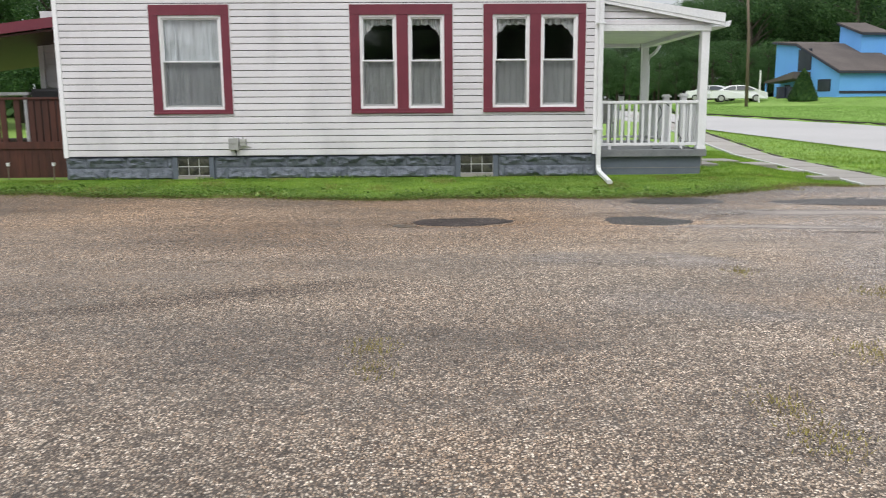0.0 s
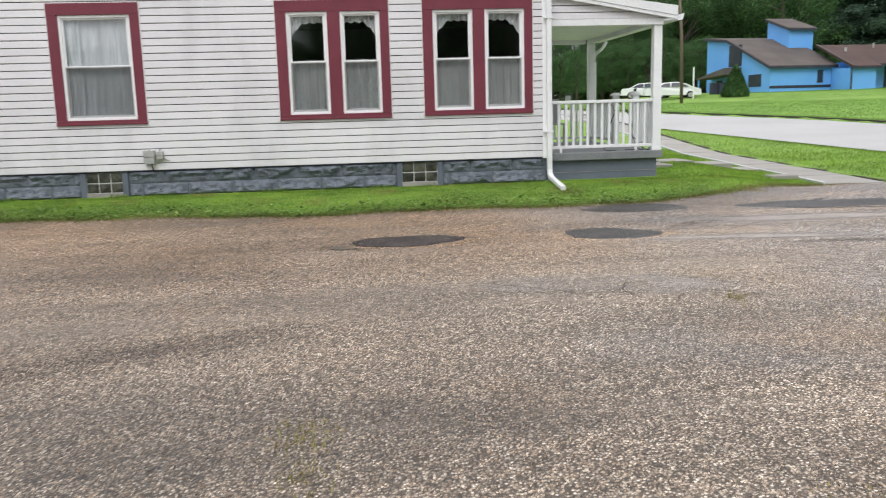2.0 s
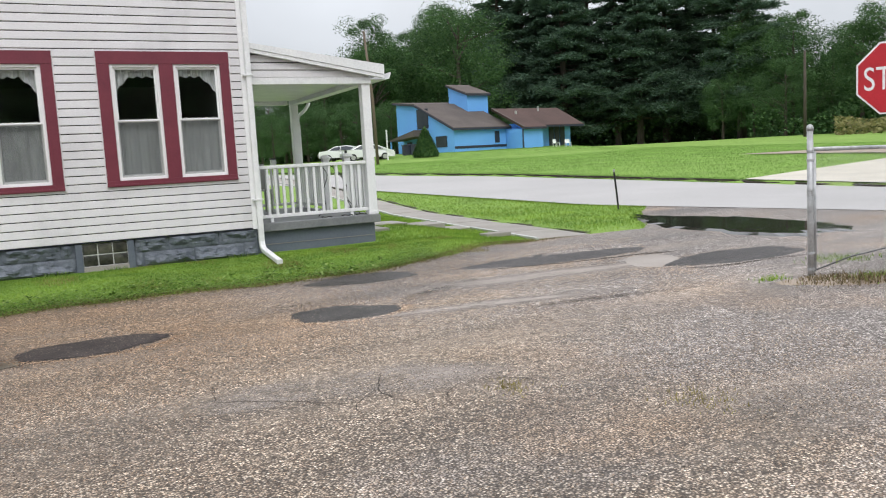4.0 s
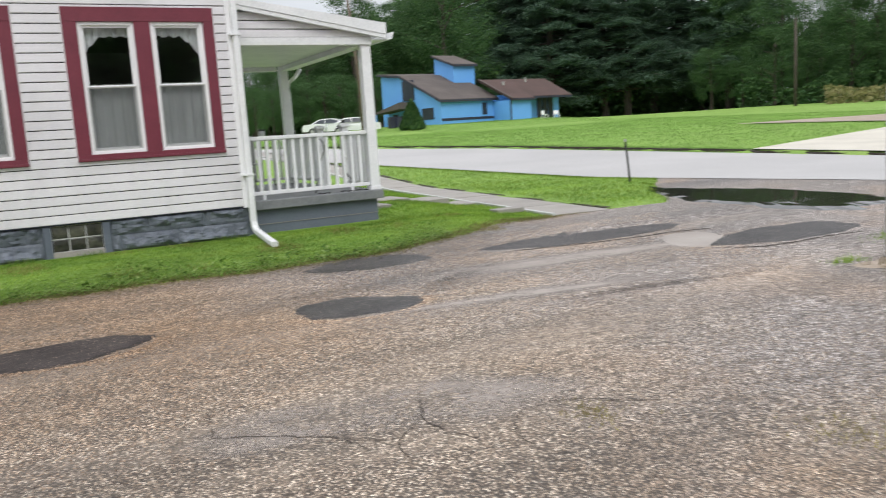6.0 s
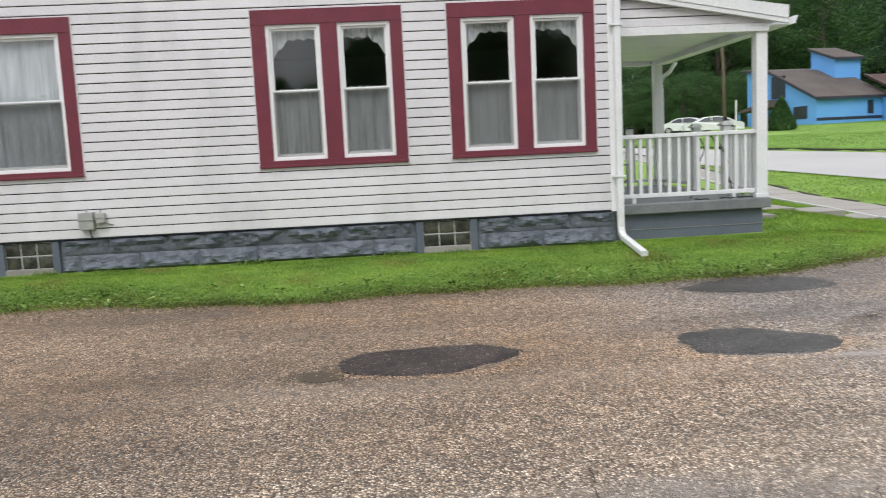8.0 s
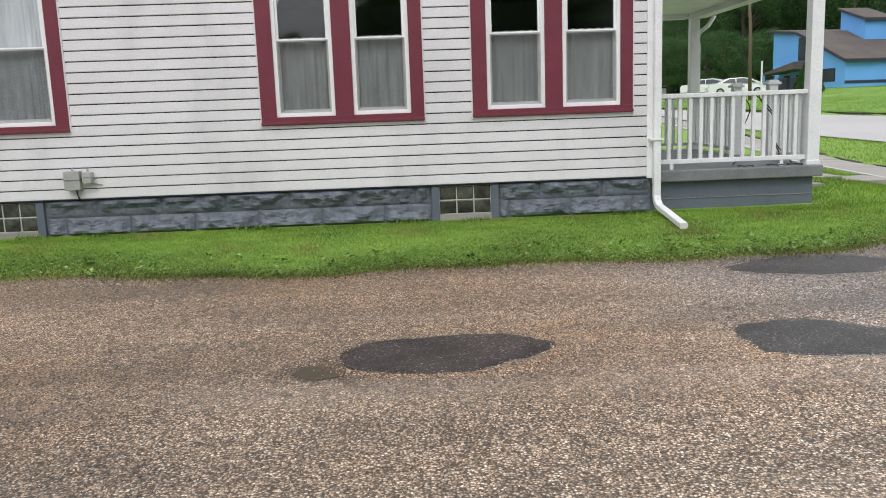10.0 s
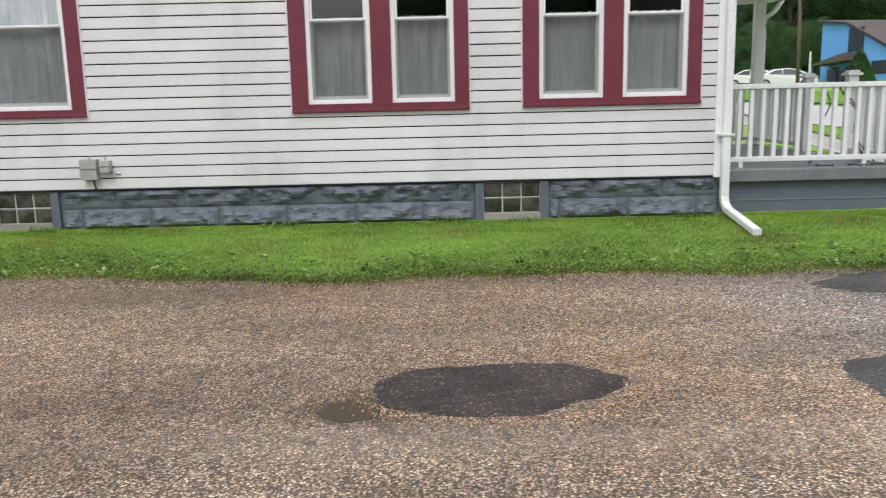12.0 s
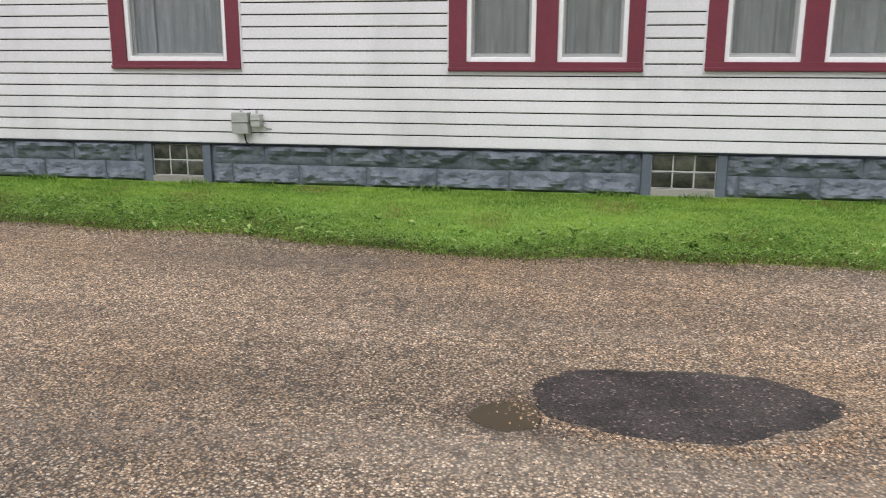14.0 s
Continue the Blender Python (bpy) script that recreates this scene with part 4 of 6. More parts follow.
# ---- front porch ----
PX0, PX1, PY0, PY1, PZ = 2.93, 4.90, 14.45, 18.75, 0.365
porch_floor = tagged(boxpart("porch_floor", (PX0 + 0.004, PX1 + 0.02, PY0, PY1, PZ - 0.125, PZ), PORCHGREY, bevel=0.012), "grey painted porch floor slab", "porch floor", kind="structure")
porch_base = tagged(boxpart("porch_base", (PX0 + 0.004, PX1 - 0.05, PY0 + 0.09, PY1 - 0.08, -0.5, PZ - 0.127), SLATE_FLAT, bevel=0.01), "slate-blue rendered porch base", "porch base", kind="structure")
boxpart("joint", (PX0 + 0.05, PX1 - 0.05, PY0 + 0.082, PY0 + 0.088, 0.04, 0.048), CONCRETE, porch_base)


def porch_post(x, y, z1=2.405):
    p = thing("porch_post", "square white porch post", "post", "porch posts", at=(x, y, PZ))
    boxpart("shaft", (-0.07, 0.07, -0.07, 0.07, 0, z1 - PZ), WHITE, p, 0.008)
    boxpart("foot", (-0.082, 0.082, -0.082, 0.082, 0, 0.05), WHITE, p, 0.006)
    return p


porch_post(4.85, 14.62)
porch_post(4.85, 18.48)


def railing(a, b, label, gap=0.118):
    """A white picket rail between two points of the porch."""
    a, b = Vector((*a, PZ)), Vector((*b, PZ))
    r = thing("porch_railing", label, "railing", "porch railings", at=a)
    L = (b - a).length
    r.rotation_euler = (0, 0, math.atan2(b.y - a.y, b.x - a.x))
    boxpart("top_rail", (0, L, -0.035, 0.035, 0.80, 0.85), WHITE, r, 0.008)
    boxpart("bottom_rail", (0, L, -0.025, 0.025, 0.065, 0.115), WHITE, r, 0.006)
    n = max(1, round(L / gap) - 1)
    bm = bmesh.new()
    box(bm, -0.02, 0.02, -0.02, 0.02, 0.115, 0.80, bevel=0.003)
    me = mesh_of(bm, "baluster", WHITE)
    for i in range(n):
        ob = new("baluster", me)
        ob.parent = r
        ob.location = (L * (i + 1) / (n + 1), 0, 0)
    for s in ((0.15, 0.85) if L > 1.5 else ()):
        boxpart("rail_foot", (L * s - 0.02, L * s + 0.02, -0.02, 0.02, 0, 0.065), WHITE, r)
    return r


def newel(x, y, h, label):
    p = thing("newel_post", label, "newel post", "porch newels", at=(x, y, PZ))
    boxpart("shaft", (-0.055, 0.055, -0.055, 0.055, 0, h), WHITE, p, 0.006)
    bm = bmesh.new()
    box(bm, -0.085, 0.085, -0.085, 0.085, h, h + 0.03, bevel=0.006)
    prism(bm, [(-0.07, h + 0.031), (0.07, h + 0.031), (0.045, h + 0.06), (-0.045, h + 0.06)], 1, -0.06, 0.06)
    part("cap", bm, WHITE, p)
    return p


railing((2.96, 14.62), (4.78, 14.62), "white picket railing along the side of the porch")
railing((4.85, 14.69), (4.85, 15.6), "short white picket railing beside the porch steps")
railing((4.85, 16.82), (4.85, 18.41), "white picket railing along the front of the porch")
railing((2.96, 18.48), (4.78, 18.48), "white picket railing at the far end of the porch")
newel(4.85, 15.655, 0.93, "white newel post with a flat cap")
newel(4.85, 16.765, 0.93, "white newel post with a flat cap")
steps = thing("porch_steps", "two grey concrete porch steps", "steps", kind="structure")
boxpart("step", (PX1 + 0.025, PX1 + 0.38, 15.72, 16.7, -0.4, 0.19), CONCRETE, steps, 0.01)
boxpart("step", (PX1 + 0.385, PX1 + 0.70, 15.72, 16.7, -0.4, 0.02), CONCRETE, steps, 0.01)

# porch roof: a lean-to that falls towards the street, gable filled with siding
porch_roof = thing("porch_roof", "white lean-to porch roof with sided gable", "porch roof", kind="structure")
RZ0, RZ1, RX1 = 2.93, 2.53, 5.13
bm = bmesh.new()
prism(bm, [(PX0, RZ0), (RX1, RZ1), (RX1, RZ1 + 0.155), (PX0, RZ0 + 0.075)], 1, PY0 - 0.02, PY1 + 0.2)
part("roof_deck", bm, WHITE, porch_roof, "pale metal roof sheet")
bm = bmesh.new()
prism(bm, [(PX0 + 0.1, RZ0 - 0.075), (RX1, RZ1 - 0.055), (RX1, RZ1 - 0.004), (PX0 + 0.1, RZ0 - 0.022)], 1, PY0 - 0.01, PY0 + 0.055)
part("rake_board", bm, WHITE, porch_roof)
boxpart("beam", (PX0 + 0.09, PX1 + 0.03, 14.52, 14.69, 2.40, 2.50), WHITE, porch_roof, 0.005)
boxpart("beam", (4.78, 4.92, 14.695, 18.55, 2.40, 2.50), WHITE, porch_roof, 0.005)
boxpart("beam", (PX0 + 0.02, PX1 - 0.18, 18.41, 18.55, 2.40, 2.50), WHITE, porch_roof, 0.005)
boxpart("porch_ceiling", (PX0 + 0.006, 4.775, 14.70, 18.405, 2.475, 2.495), WHITE, porch_roof)
slope = (RZ1 - RZ0) / (RX1 - PX0)
z = 2.504
while z < RZ0 - 0.1:
    x1 = min(PX1, PX0 + (z + LAP - RZ0 + 0.02) / slope + 0.5)
    bm = bmesh.new()
    prism(bm, [(y - W + 14.545, z + dz * 0.99) for y, dz in lap_profile(W)], 0, PX0 + 0.09, max(x1, PX0 + 0.3))
    part("siding_panel", bm, SIDING, porch_roof)
    z += LAP
boxpart("gable_board", (PX0 + 0.02, PX1 - 0.1, 14.552, 14.60, 2.502, 2.60), SIDING, porch_roof)
bm = bmesh.new()
prism(bm, [(RX1 - 0.005, RZ1 - 0.08), (RX1 + 0.07, RZ1 - 0.07), (RX1 + 0.10, RZ1 + 0.025), (RX1 + 0.085, RZ1 + 0.03), (RX1 + 0.06, RZ1 - 0.055), (RX1 - 0.005, RZ1 - 0.062)], 1, PY0 - 0.04, PY1 + 0.2)
part("gutter", bm, WHITE, porch_roof, "white eaves gutter")
boxpart("soffit", (PX1 - 0.02, RX1 - 0.007, PY0 + 0.06, PY1 + 0.17, RZ1 - 0.075, RZ1 - 0.06), WHITE, porch_roof)
bm = bmesh.new()
tube(bm, [(5.2, 18.55, 2.45), (5.1, 18.55, 2.3), (4.97, 18.55, 2.2), (4.95, 18.55, 2.0), (4.95, 18.55, 0.3)], 0.035)
part("porch_downspout", bm, WHITE, porch_roof, smooth=True)

# ---- rear deck with its roof ----
deck = thing("rear_deck", "red-brown stained timber deck with slatted rail", "deck", kind="structure")
boxpart("deck_floor", (-9.6, HX0 - 0.03, 15.0, 18.0, 0.50, 0.54), DECKWOOD, deck)
x = -9.6
k = 0
while x < HX0 - 0.12:
    boxpart("skirt_board", (x, x + 0.121, 14.965 + 0.004 * (k % 2), 14.99, -0.25, 0.50), DECKWOOD, deck)
    if k not in (17, 19):
        boxpart("slat", (x + 0.006, x + 0.108, 14.985, 15.005, 0.56, 1.31), DECKWOOD, deck)
    x += 0.125
    k += 1
boxpart("deck_edge", (-9.6, HX0 - 0.03, 14.94, 14.963, 0.44, 0.57), DECKWOOD, deck, 0.003)
boxpart("top_rail", (-9.6, HX0 - 0.03, 14.95, 15.05, 1.31, 1.35), DECKWOOD, deck, 0.004)
rear = thing("rear_wing", "white sided rear wing beside the deck", "house wing", kind="structure")
boxpart("wall", (-7.42, HX0 - 0.005, 16.5, 20.4, -0.4, 3.0), SIDING, rear)
boxpart("corner_board", (-7.5, -7.40, 16.46, 16.56, 0.5, 2.75), WHITE, rear, 0.004)
for i in range(21):
    bm = bmesh.new()
    prism(bm, [(y - W + 16.5, 0.56 + i * LAP + dz) for y, dz in lap_profile(W)], 0, -7.39, HX0 - 0.03)
    part("siding_panel", bm, SIDING, rear)
droof = thing("deck_roof", "dark red roof over the rear deck", "roof", kind="structure")
bm = bmesh.new()
prism(bm, [(14.75, 2.62), (20.0, 3.2), (20.0, 3.28), (14.75, 2.70)], 0, -10.5, HX0 - 0.05)
part("roof_deck", bm, REDSHINGLE, droof)
bm = bmesh.new()
prism(bm, [(14.70, 2.55), (14.745, 2.55), (14.745, 2.72), (14.70, 2.72)], 0, -10.5, HX0 - 0.05)
part("fascia", bm, BURGUNDY, droof, "dark red fascia board")
boxpart("soffit", (-10.5, HX0 - 0.06, 14.76, 20.0, 2.50, 2.53), DECKWOOD, droof)
droof.matrix_basis = Matrix.Translation((HX0, 0, 2.66)) @ Matrix.Rotation(radians(-7), 4, "Y") @ Matrix.Translation((-HX0, 0, -2.66))
boxpart("deck_post", (-9.6, -9.48, 15.02, 15.14, 0.54, 2.1), DECKWOOD, deck)
boxpart("deck_post", (-7.72, -7.6, 17.6, 17.72, 0.54, 2.33), DECKWOOD, deck)


# ---- sidewalk, paths and slabs ----
sidewalk = thing("sidewalk", "grey concrete sidewalk slabs", "sidewalk", kind="structure")
y = 13.8
k = 0
while y < 50:
    d = 1.5
    turn = -math.atan(0.13)
    bm = bmesh.new()
    box(bm, 0.0, 0.95, 0.004, d * 1.008 - 0.004, -0.14, 0.0, bevel=0.006)
    ob = part("slab", bm, CONCRETE, sidewalk)
    ob.location = (float(walk_x(y)), y, float(base_z(walk_x(y), y)) + 0.05 + 0.004 * math.sin(k * 2.3))
    climb = float(base_z(walk_x(y + d), y + d) - base_z(walk_x(y), y)) / d
    ob.rotation_euler = (math.atan(climb), 0, turn)
    bm = bmesh.new()
    box(bm, -0.07, -0.006, 0.01, d * 1.008 - 0.01, -0.14, 0.025, bevel=0.008)
    edge = part("edging", bm, MORTAR, sidewalk, "pale edging strip")
    edge.location, edge.rotation_euler = ob.location, ob.rotation_euler
    y += d
    k += 1
front_path = thing("front_path", "concrete path from the sidewalk to the porch steps", "path", kind="structure")
for i in range(3):
    xa = 5.62 + i * 0.8
    boxpart("slab", (xa, xa + 0.79, 16.75, 17.55, -0.4, float(land(xa + 0.25, 17.1)) + 0.014), CONCRETE, front_path, 0.008)
slab = thing("stepping_slab", "loose pale concrete slab in the grass", "slab", at=(7.2, 14.8, -0.235))
bm = bmesh.new()
box(bm, -0.25, 0.25, -0.13, 0.13, 0, 0.08, bevel=0.015)
part("stone", bm, CONCRETE, slab)

# odds and ends by the deck
cover = thing("covered_grill", "barbecue under a black cover on the deck", "grill", at=(-6.95, 16.0, 0.54))
boxpart("cover", (-0.42, 0.42, -0.28, 0.28, 0.0, 0.98), BLACK, cover, 0.05)
table = thing("patio_table", "white patio table on the deck", "table", at=(-8.2, 16.2, 0.54))
boxpart("tabletop", (-0.75, 0.75, -0.4, 0.4, 0.86, 0.92), WHITE, table, 0.01)
for sx in (-0.68, 0.62):
    for sy in (-0.34, 0.28):
        boxpart("leg", (sx, sx + 0.06, sy, sy + 0.06, 0, 0.86), WHITE, table)
for gx, gy in ((-7.33, 14.55), (-6.52, 14.5)):
    g = thing("garden_light", "small solar stake light in the grass by the deck", "garden light", "garden stake lights", at=(gx, gy, float(land(gx, gy))))
    bm = bmesh.new()
    tube(bm, [(0, 0, -0.05), (0.01, 0, 0.24)], 0.012, 6)
    part("stake", bm, POLEWOOD, g)
    bm = bmesh.new()
    tube(bm, [(0.01, 0, 0.24), (0.01, 0, 0.3)], [0.028, 0.034], 8)
    part("lamp_head", bm, WHITE, g)


# ---- asphalt patches, puddles and cracks ----
tagged(patch_sheet("asphalt_patch", 0.385, 10.07, 0.65, 0.42, 4, PATCH, 0.012, 0.10, 0.10), "dark oval asphalt repair in the gravel", "patch", "asphalt patches", "structure")
tagged(patch_sheet("asphalt_patch", 2.66, 10.0, 0.57, 0.44, 9, GREYPATCH, 0.012, -0.1, 0.13), "worn grey asphalt repair with a dull sheen", "patch", "asphalt patches", "structure")
tagged(patch_sheet("asphalt_patch", 3.66, 12.07, 0.76, 0.46, 13, GREYPATCH, 0.01, 0.0, 0.10), "grey damp asphalt repair beside the grass", "patch", "asphalt patches", "structure")
tagged(patch_sheet("asphalt_apron", 6.45, 11.78, 1.62, 0.44, 15, GREYPATCH, 0.01, -0.08, 0.10), "grey damp asphalt strip beside the grass", "patch", "asphalt patches", "structure")
tagged(patch_sheet("asphalt_apron", 8.05, 10.15, 1.25, 0.52, 17, GREYPATCH, 0.011, 0.12, 0.12), "grey damp asphalt at the mouth of the lot", "patch", "asphalt patches", "structure")
tagged(patch_sheet("concrete_patch", 7.05, 10.62, 0.62, 0.38, 18, PALE, 0.013, 0.75, 0.12), "pale pinkish concrete patch in the lot", "patch", "asphalt patches", "structure")
tagged(patch_sheet("muddy_puddle", -0.305, 9.81, 0.155, 0.175, 21, MUD, 0.009, 0.0, 0.1), "small muddy puddle in a pothole", "puddle", "puddles", "structure")
tagged(patch_sheet("road_puddle", 11.1, 13.2, 2.7, 1.15, 22, WATER, 0.03, 1.33, 0.16), "dark puddle where the lot meets the street", "puddle", "puddles", "structure")


RUBBED = ((1.85, 7.45, 1.05, 0.5, -0.15), (3.9, 9.42, 1.8, 0.22, -0.12), (5.5, 10.6, 2.4, 0.35, -0.1))
for k, (wx, wy, wa, wb, wt) in enumerate(RUBBED):
    tagged(patch_sheet("worn_patch", wx, wy, wa, wb, 60 + k, WORN, 0.0085, wt, 0.2), "pale rubbed patch in the chip-seal surface", "patch", "worn patches", "structure")
for k, (wx, wy, wa, wb, wt) in enumerate(((-0.26, 9.82, 0.34, 0.34, 0.0), (3.97, 10.57, 0.85, 0.16, 0.6), (4.9, 8.9, 1.0, 0.12, -0.13), (-1.6, 6.0, 1.6, 0.35, 0.45))):
    tagged(patch_sheet("damp_stain", wx, wy, wa, wb, 80 + k, DAMP, 0.0078, wt, 0.2), "dark damp stain in the gravel", "stain", "damp stains", "structure")


# ---- trees ----
def broad_tree(name, seed, height, spread_r, leaves=30000, size=0.17):
    rs = np.random.RandomState(seed)
    t = thing(name, "leafy green broadleaf tree at the edge of the woods", "tree", "wood-edge trees")
    bm = bmesh.new()
    tube(bm, [(0, 0, -0.5), (0.1, 0, height * 0.25), (-0.1, 0.15, height * 0.55), (0.1, 0.1, height * 0.85)], [0.024 * height, 0.018 * height, 0.011 * height, 0.003 * height], 8)
    limbs = []
    for i in range(11):
        a, h = rs.uniform(0, 6.28), height * rs.uniform(0.25, 0.75)
        r = spread_r * rs.uniform(0.5, 0.95) * (1.1 - 0.5 * h / height)
        tip = (r * math.cos(a), r * math.sin(a), h + height * rs.uniform(0.08, 0.22))
        tube(bm, [(0, 0, h), (tip[0] * 0.5, tip[1] * 0.5, h + (tip[2] - h) * 0.6), tip], [0.008 * height, 0.005 * height, 0.0015 * height], 5)
        limbs.append(tip)
    part("trunk", bm, BARK, t)
    nc = 75
    th, cz = rs.uniform(0, 6.28, nc), rs.beta(1.35, 1.15, nc)
    rad = spread_r * np.sqrt(np.clip(1 - ((cz - 0.42) / 0.62) ** 2, 0.05, 1)) * rs.uniform(0.35, 1.0, nc)
    centers = np.stack([rad * np.cos(th), rad * np.sin(th), height * (0.14 + 0.84 * cz)], 1)
    centers[:11] = np.array(limbs)
    csize = spread_r * rs.uniform(0.18, 0.38, nc)
    idx = rs.randint(0, nc, leaves)
    d = rs.normal(size=(leaves, 3))
    d /= np.linalg.norm(d, axis=1)[:, None]
    r = csize[idx] * rs.uniform(0.55, 1.08, leaves)
    p = centers[idx] + d * r[:, None] * np.array([1.1, 1.1, 0.75])
    nrm = d + rs.normal(size=(leaves, 3)) * 0.55 + np.array([0, 0, 0.35])
    nrm /= np.linalg.norm(nrm, axis=1)[:, None]
    ax = np.cross(nrm, rs.normal(size=(leaves, 3)))
    ax /= np.linalg.norm(ax, axis=1)[:, None]
    bx = np.cross(nrm, ax)
    s = (size * rs.uniform(0.5, 1.25, leaves))[:, None]
    quads = np.stack([p - ax * s * 0.55, p + bx * s * 0.32, p + ax * s * 0.55, p - bx * s * 0.32], 1)
    quad_cloud("crown", quads, LEAF, t)
    return t


def pine_tree(name, seed, height, leaves=96000):
    rs = np.random.RandomState(seed)
    t = thing(name, "tall dark pine with layered drooping boughs", "tree", "pines beyond the lawn")
    bm = bmesh.new()
    tube(bm, [(0, 0, -0.5), (0.1, 0.05, height * 0.5), (0, 0, height)], [0.021 * height, 0.013 * height, 0.002 * height], 8)
    quads = []
    n = 120
    per = leaves // n
    for i in range(n):
        f = 0.13 + 0.85 * i / n + rs.uniform(-0.01, 0.01)
        a = i * 2.4 + rs.uniform(-0.9, 0.9)
        L = height * (0.31 * (1 - f) ** 0.65 + 0.02) * rs.uniform(0.55, 1.1)
        z0 = height * f
        dr = np.array([math.cos(a), math.sin(a)])
        rise = rs.uniform(-0.16, 0.22) * L
        tip = (dr[0] * L, dr[1] * L, z0 + rise)
        tube(bm, [(0, 0, z0), (tip[0] * 0.5, tip[1] * 0.5, z0 + rise * 0.3), tip], [0.004 * height, 0.0025 * height, 0.0008 * height], 4)
        s = np.sqrt(rs.uniform(0.06, 1, per))
        side = rs.normal(size=per) * 0.2 * L * (0.4 + 0.6 * s)
        px = dr[0] * L * s - dr[1] * side
        py = dr[1] * L * s + dr[0] * side
        pz = z0 + rise * s + rs.normal(size=per) * 0.035 * L - 0.25 * np.abs(side) + 0.15
        p = np.stack([px, py, pz], 1)
        nrm = rs.normal(size=(per, 3)) * 0.45 + np.array([0, 0, 1.0])
        nrm /= np.linalg.norm(nrm, axis=1)[:, None]
        out = np.stack([np.full(per, dr[0]), np.full(per, dr[1]), np.full(per, 0.2)], 1) + rs.normal(size=(per, 3)) * 0.5
        ax = np.cross(nrm, out)
        ax /= np.linalg.norm(ax, axis=1)[:, None]
        bx = np.cross(nrm, ax)
        w = (rs.uniform(0.035, 0.06, per) * height / 20)[:, None]
        h = (rs.uniform(0.13, 0.24, per) * height / 20)[:, None]
        quads.append(np.stack([p - bx * h, p + ax * w, p + bx * h, p - ax * w], 1))
    part("trunk", bm, BARK, t)
    quad_cloud("crown", np.concatenate(quads), PINE, t)
    return t


def by_bearing(az, dist, eye=(0.056, 1.978)):
    """A place at that bearing in degrees east of the wall's normal, and that far from where the walk begins."""
    a = radians(az)
    x, y = eye[0] + dist * math.sin(a), eye[1] + dist * math.cos(a)
    return x, y, float(land(x, y))


def plant(src, used, az, dist, s, spin):
    x, y, z = by_bearing(az, dist)
    m = pose(x, y, z, 0, 0, spin)
    if src not in used:
        used.add(src)
        src.matrix_basis = m
        src.scale = (s, s, s)
        return src
    ob = copy_thing(src, m)
    ob.scale = (s, s, s)
    return ob


broad = [broad_tree("broadleaf_tree", 11 + i, 15.0, r) for i, r in enumerate((4.6, 5.4, 4.0, 6.0))]
pines = [pine_tree("pine_tree", 51 + i, 24.0) for i in range(3)]
used = set()
rnd = random.Random(5)
# the wood edge, from behind the porch round to the blue house: low at first, then rising
def rise(az):
    return float(np.interp(az, [9, 15.5, 17.5, 20, 25, 32, 60], [0.48, 0.52, 0.80, 0.95, 1.15, 1.42, 1.5]))


for i in range(22):
    az = 8.5 + i * 0.95 + rnd.uniform(-0.4, 0.4)
    plant(broad[i % 4], used, az, rnd.uniform(98, 112), rise(az) * rnd.uniform(0.84, 1.08), rnd.uniform(0, 360))
for i in range(15):
    az = 8.0 + i * 1.5 + rnd.uniform(-0.5, 0.5)
    plant(broad[(i * 3 + 1) % 4], used, az, rnd.uniform(118, 138), rise(az) * rnd.uniform(1.0, 1.2), rnd.uniform(0, 360))
for i in range(12):
    plant(broad[(i + 2) % 4], used, 10.5 + i * 1.15, rnd.uniform(86, 94), rnd.uniform(0.26, 0.42), rnd.uniform(0, 360))
# pines behind and beyond the blue house
for i in range(11):
    az = 30.8 + i * 1.6 + rnd.uniform(-0.4, 0.4)
    plant(pines[i % 3], used, az, rnd.uniform(112, 128), rnd.uniform(1.0, 1.3), rnd.uniform(0, 360))
# broadleaf woods beyond the pines, with lower growth before them
for i in range(22):
    az = 46.5 + i * 1.7 + rnd.uniform(-0.5, 0.5)
    plant(broad[i % 4], used, az, rnd.uniform(104, 122) - 0.5 * i, rnd.uniform(0.78, 1.05), rnd.uniform(0, 360))
for i in range(16):
    plant(broad[(i + 1) % 4], used, 45.5 + i * 1.9, rnd.uniform(102, 110) - 0.5 * i, rnd.uniform(0.4, 0.62), rnd.uniform(0, 360))


def far_woods(name, az0, az1, dist, low, high, count, seed, leaf=1.0, material=LEAF, label="dense green undergrowth along the edge of the woods"):
    """Undergrowth and more distant woodland: clumps of leaves too many to count."""
    rs = np.random.RandomState(seed)
    az = np.radians(rs.uniform(az0, az1, count))
    d = dist + rs.normal(size=count) * 3
    x, y = 0.1 + d * np.sin(az), 1.8 + d * np.cos(az)
    top = low + (high - low) * (0.5 + 0.5 * np.sin(az * 61 + seed) * np.sin(az * 23))
    z = land(x, y) - 0.3 + top * rs.uniform(0, 1, count) ** 0.9
    p = np.stack([x, y, z], 1)
    nrm = rs.normal(size=(count, 3)) + np.array([0, -0.3, 0.6])
    nrm /= np.linalg.norm(nrm, axis=1)[:, None]
    ax = np.cross(nrm, rs.normal(size=(count, 3)))
    ax /= np.linalg.norm(ax, axis=1)[:, None]
    bx = np.cross(nrm, ax)
    s = leaf * rs.uniform(0.25, 0.7, count)[:, None]
    ob = quad_cloud(name, np.stack([p - ax * s, p + bx * s * 0.6, p + ax * s, p - bx * s * 0.6], 1), material)
    return tagged(ob, label, "undergrowth", kind="stuff")


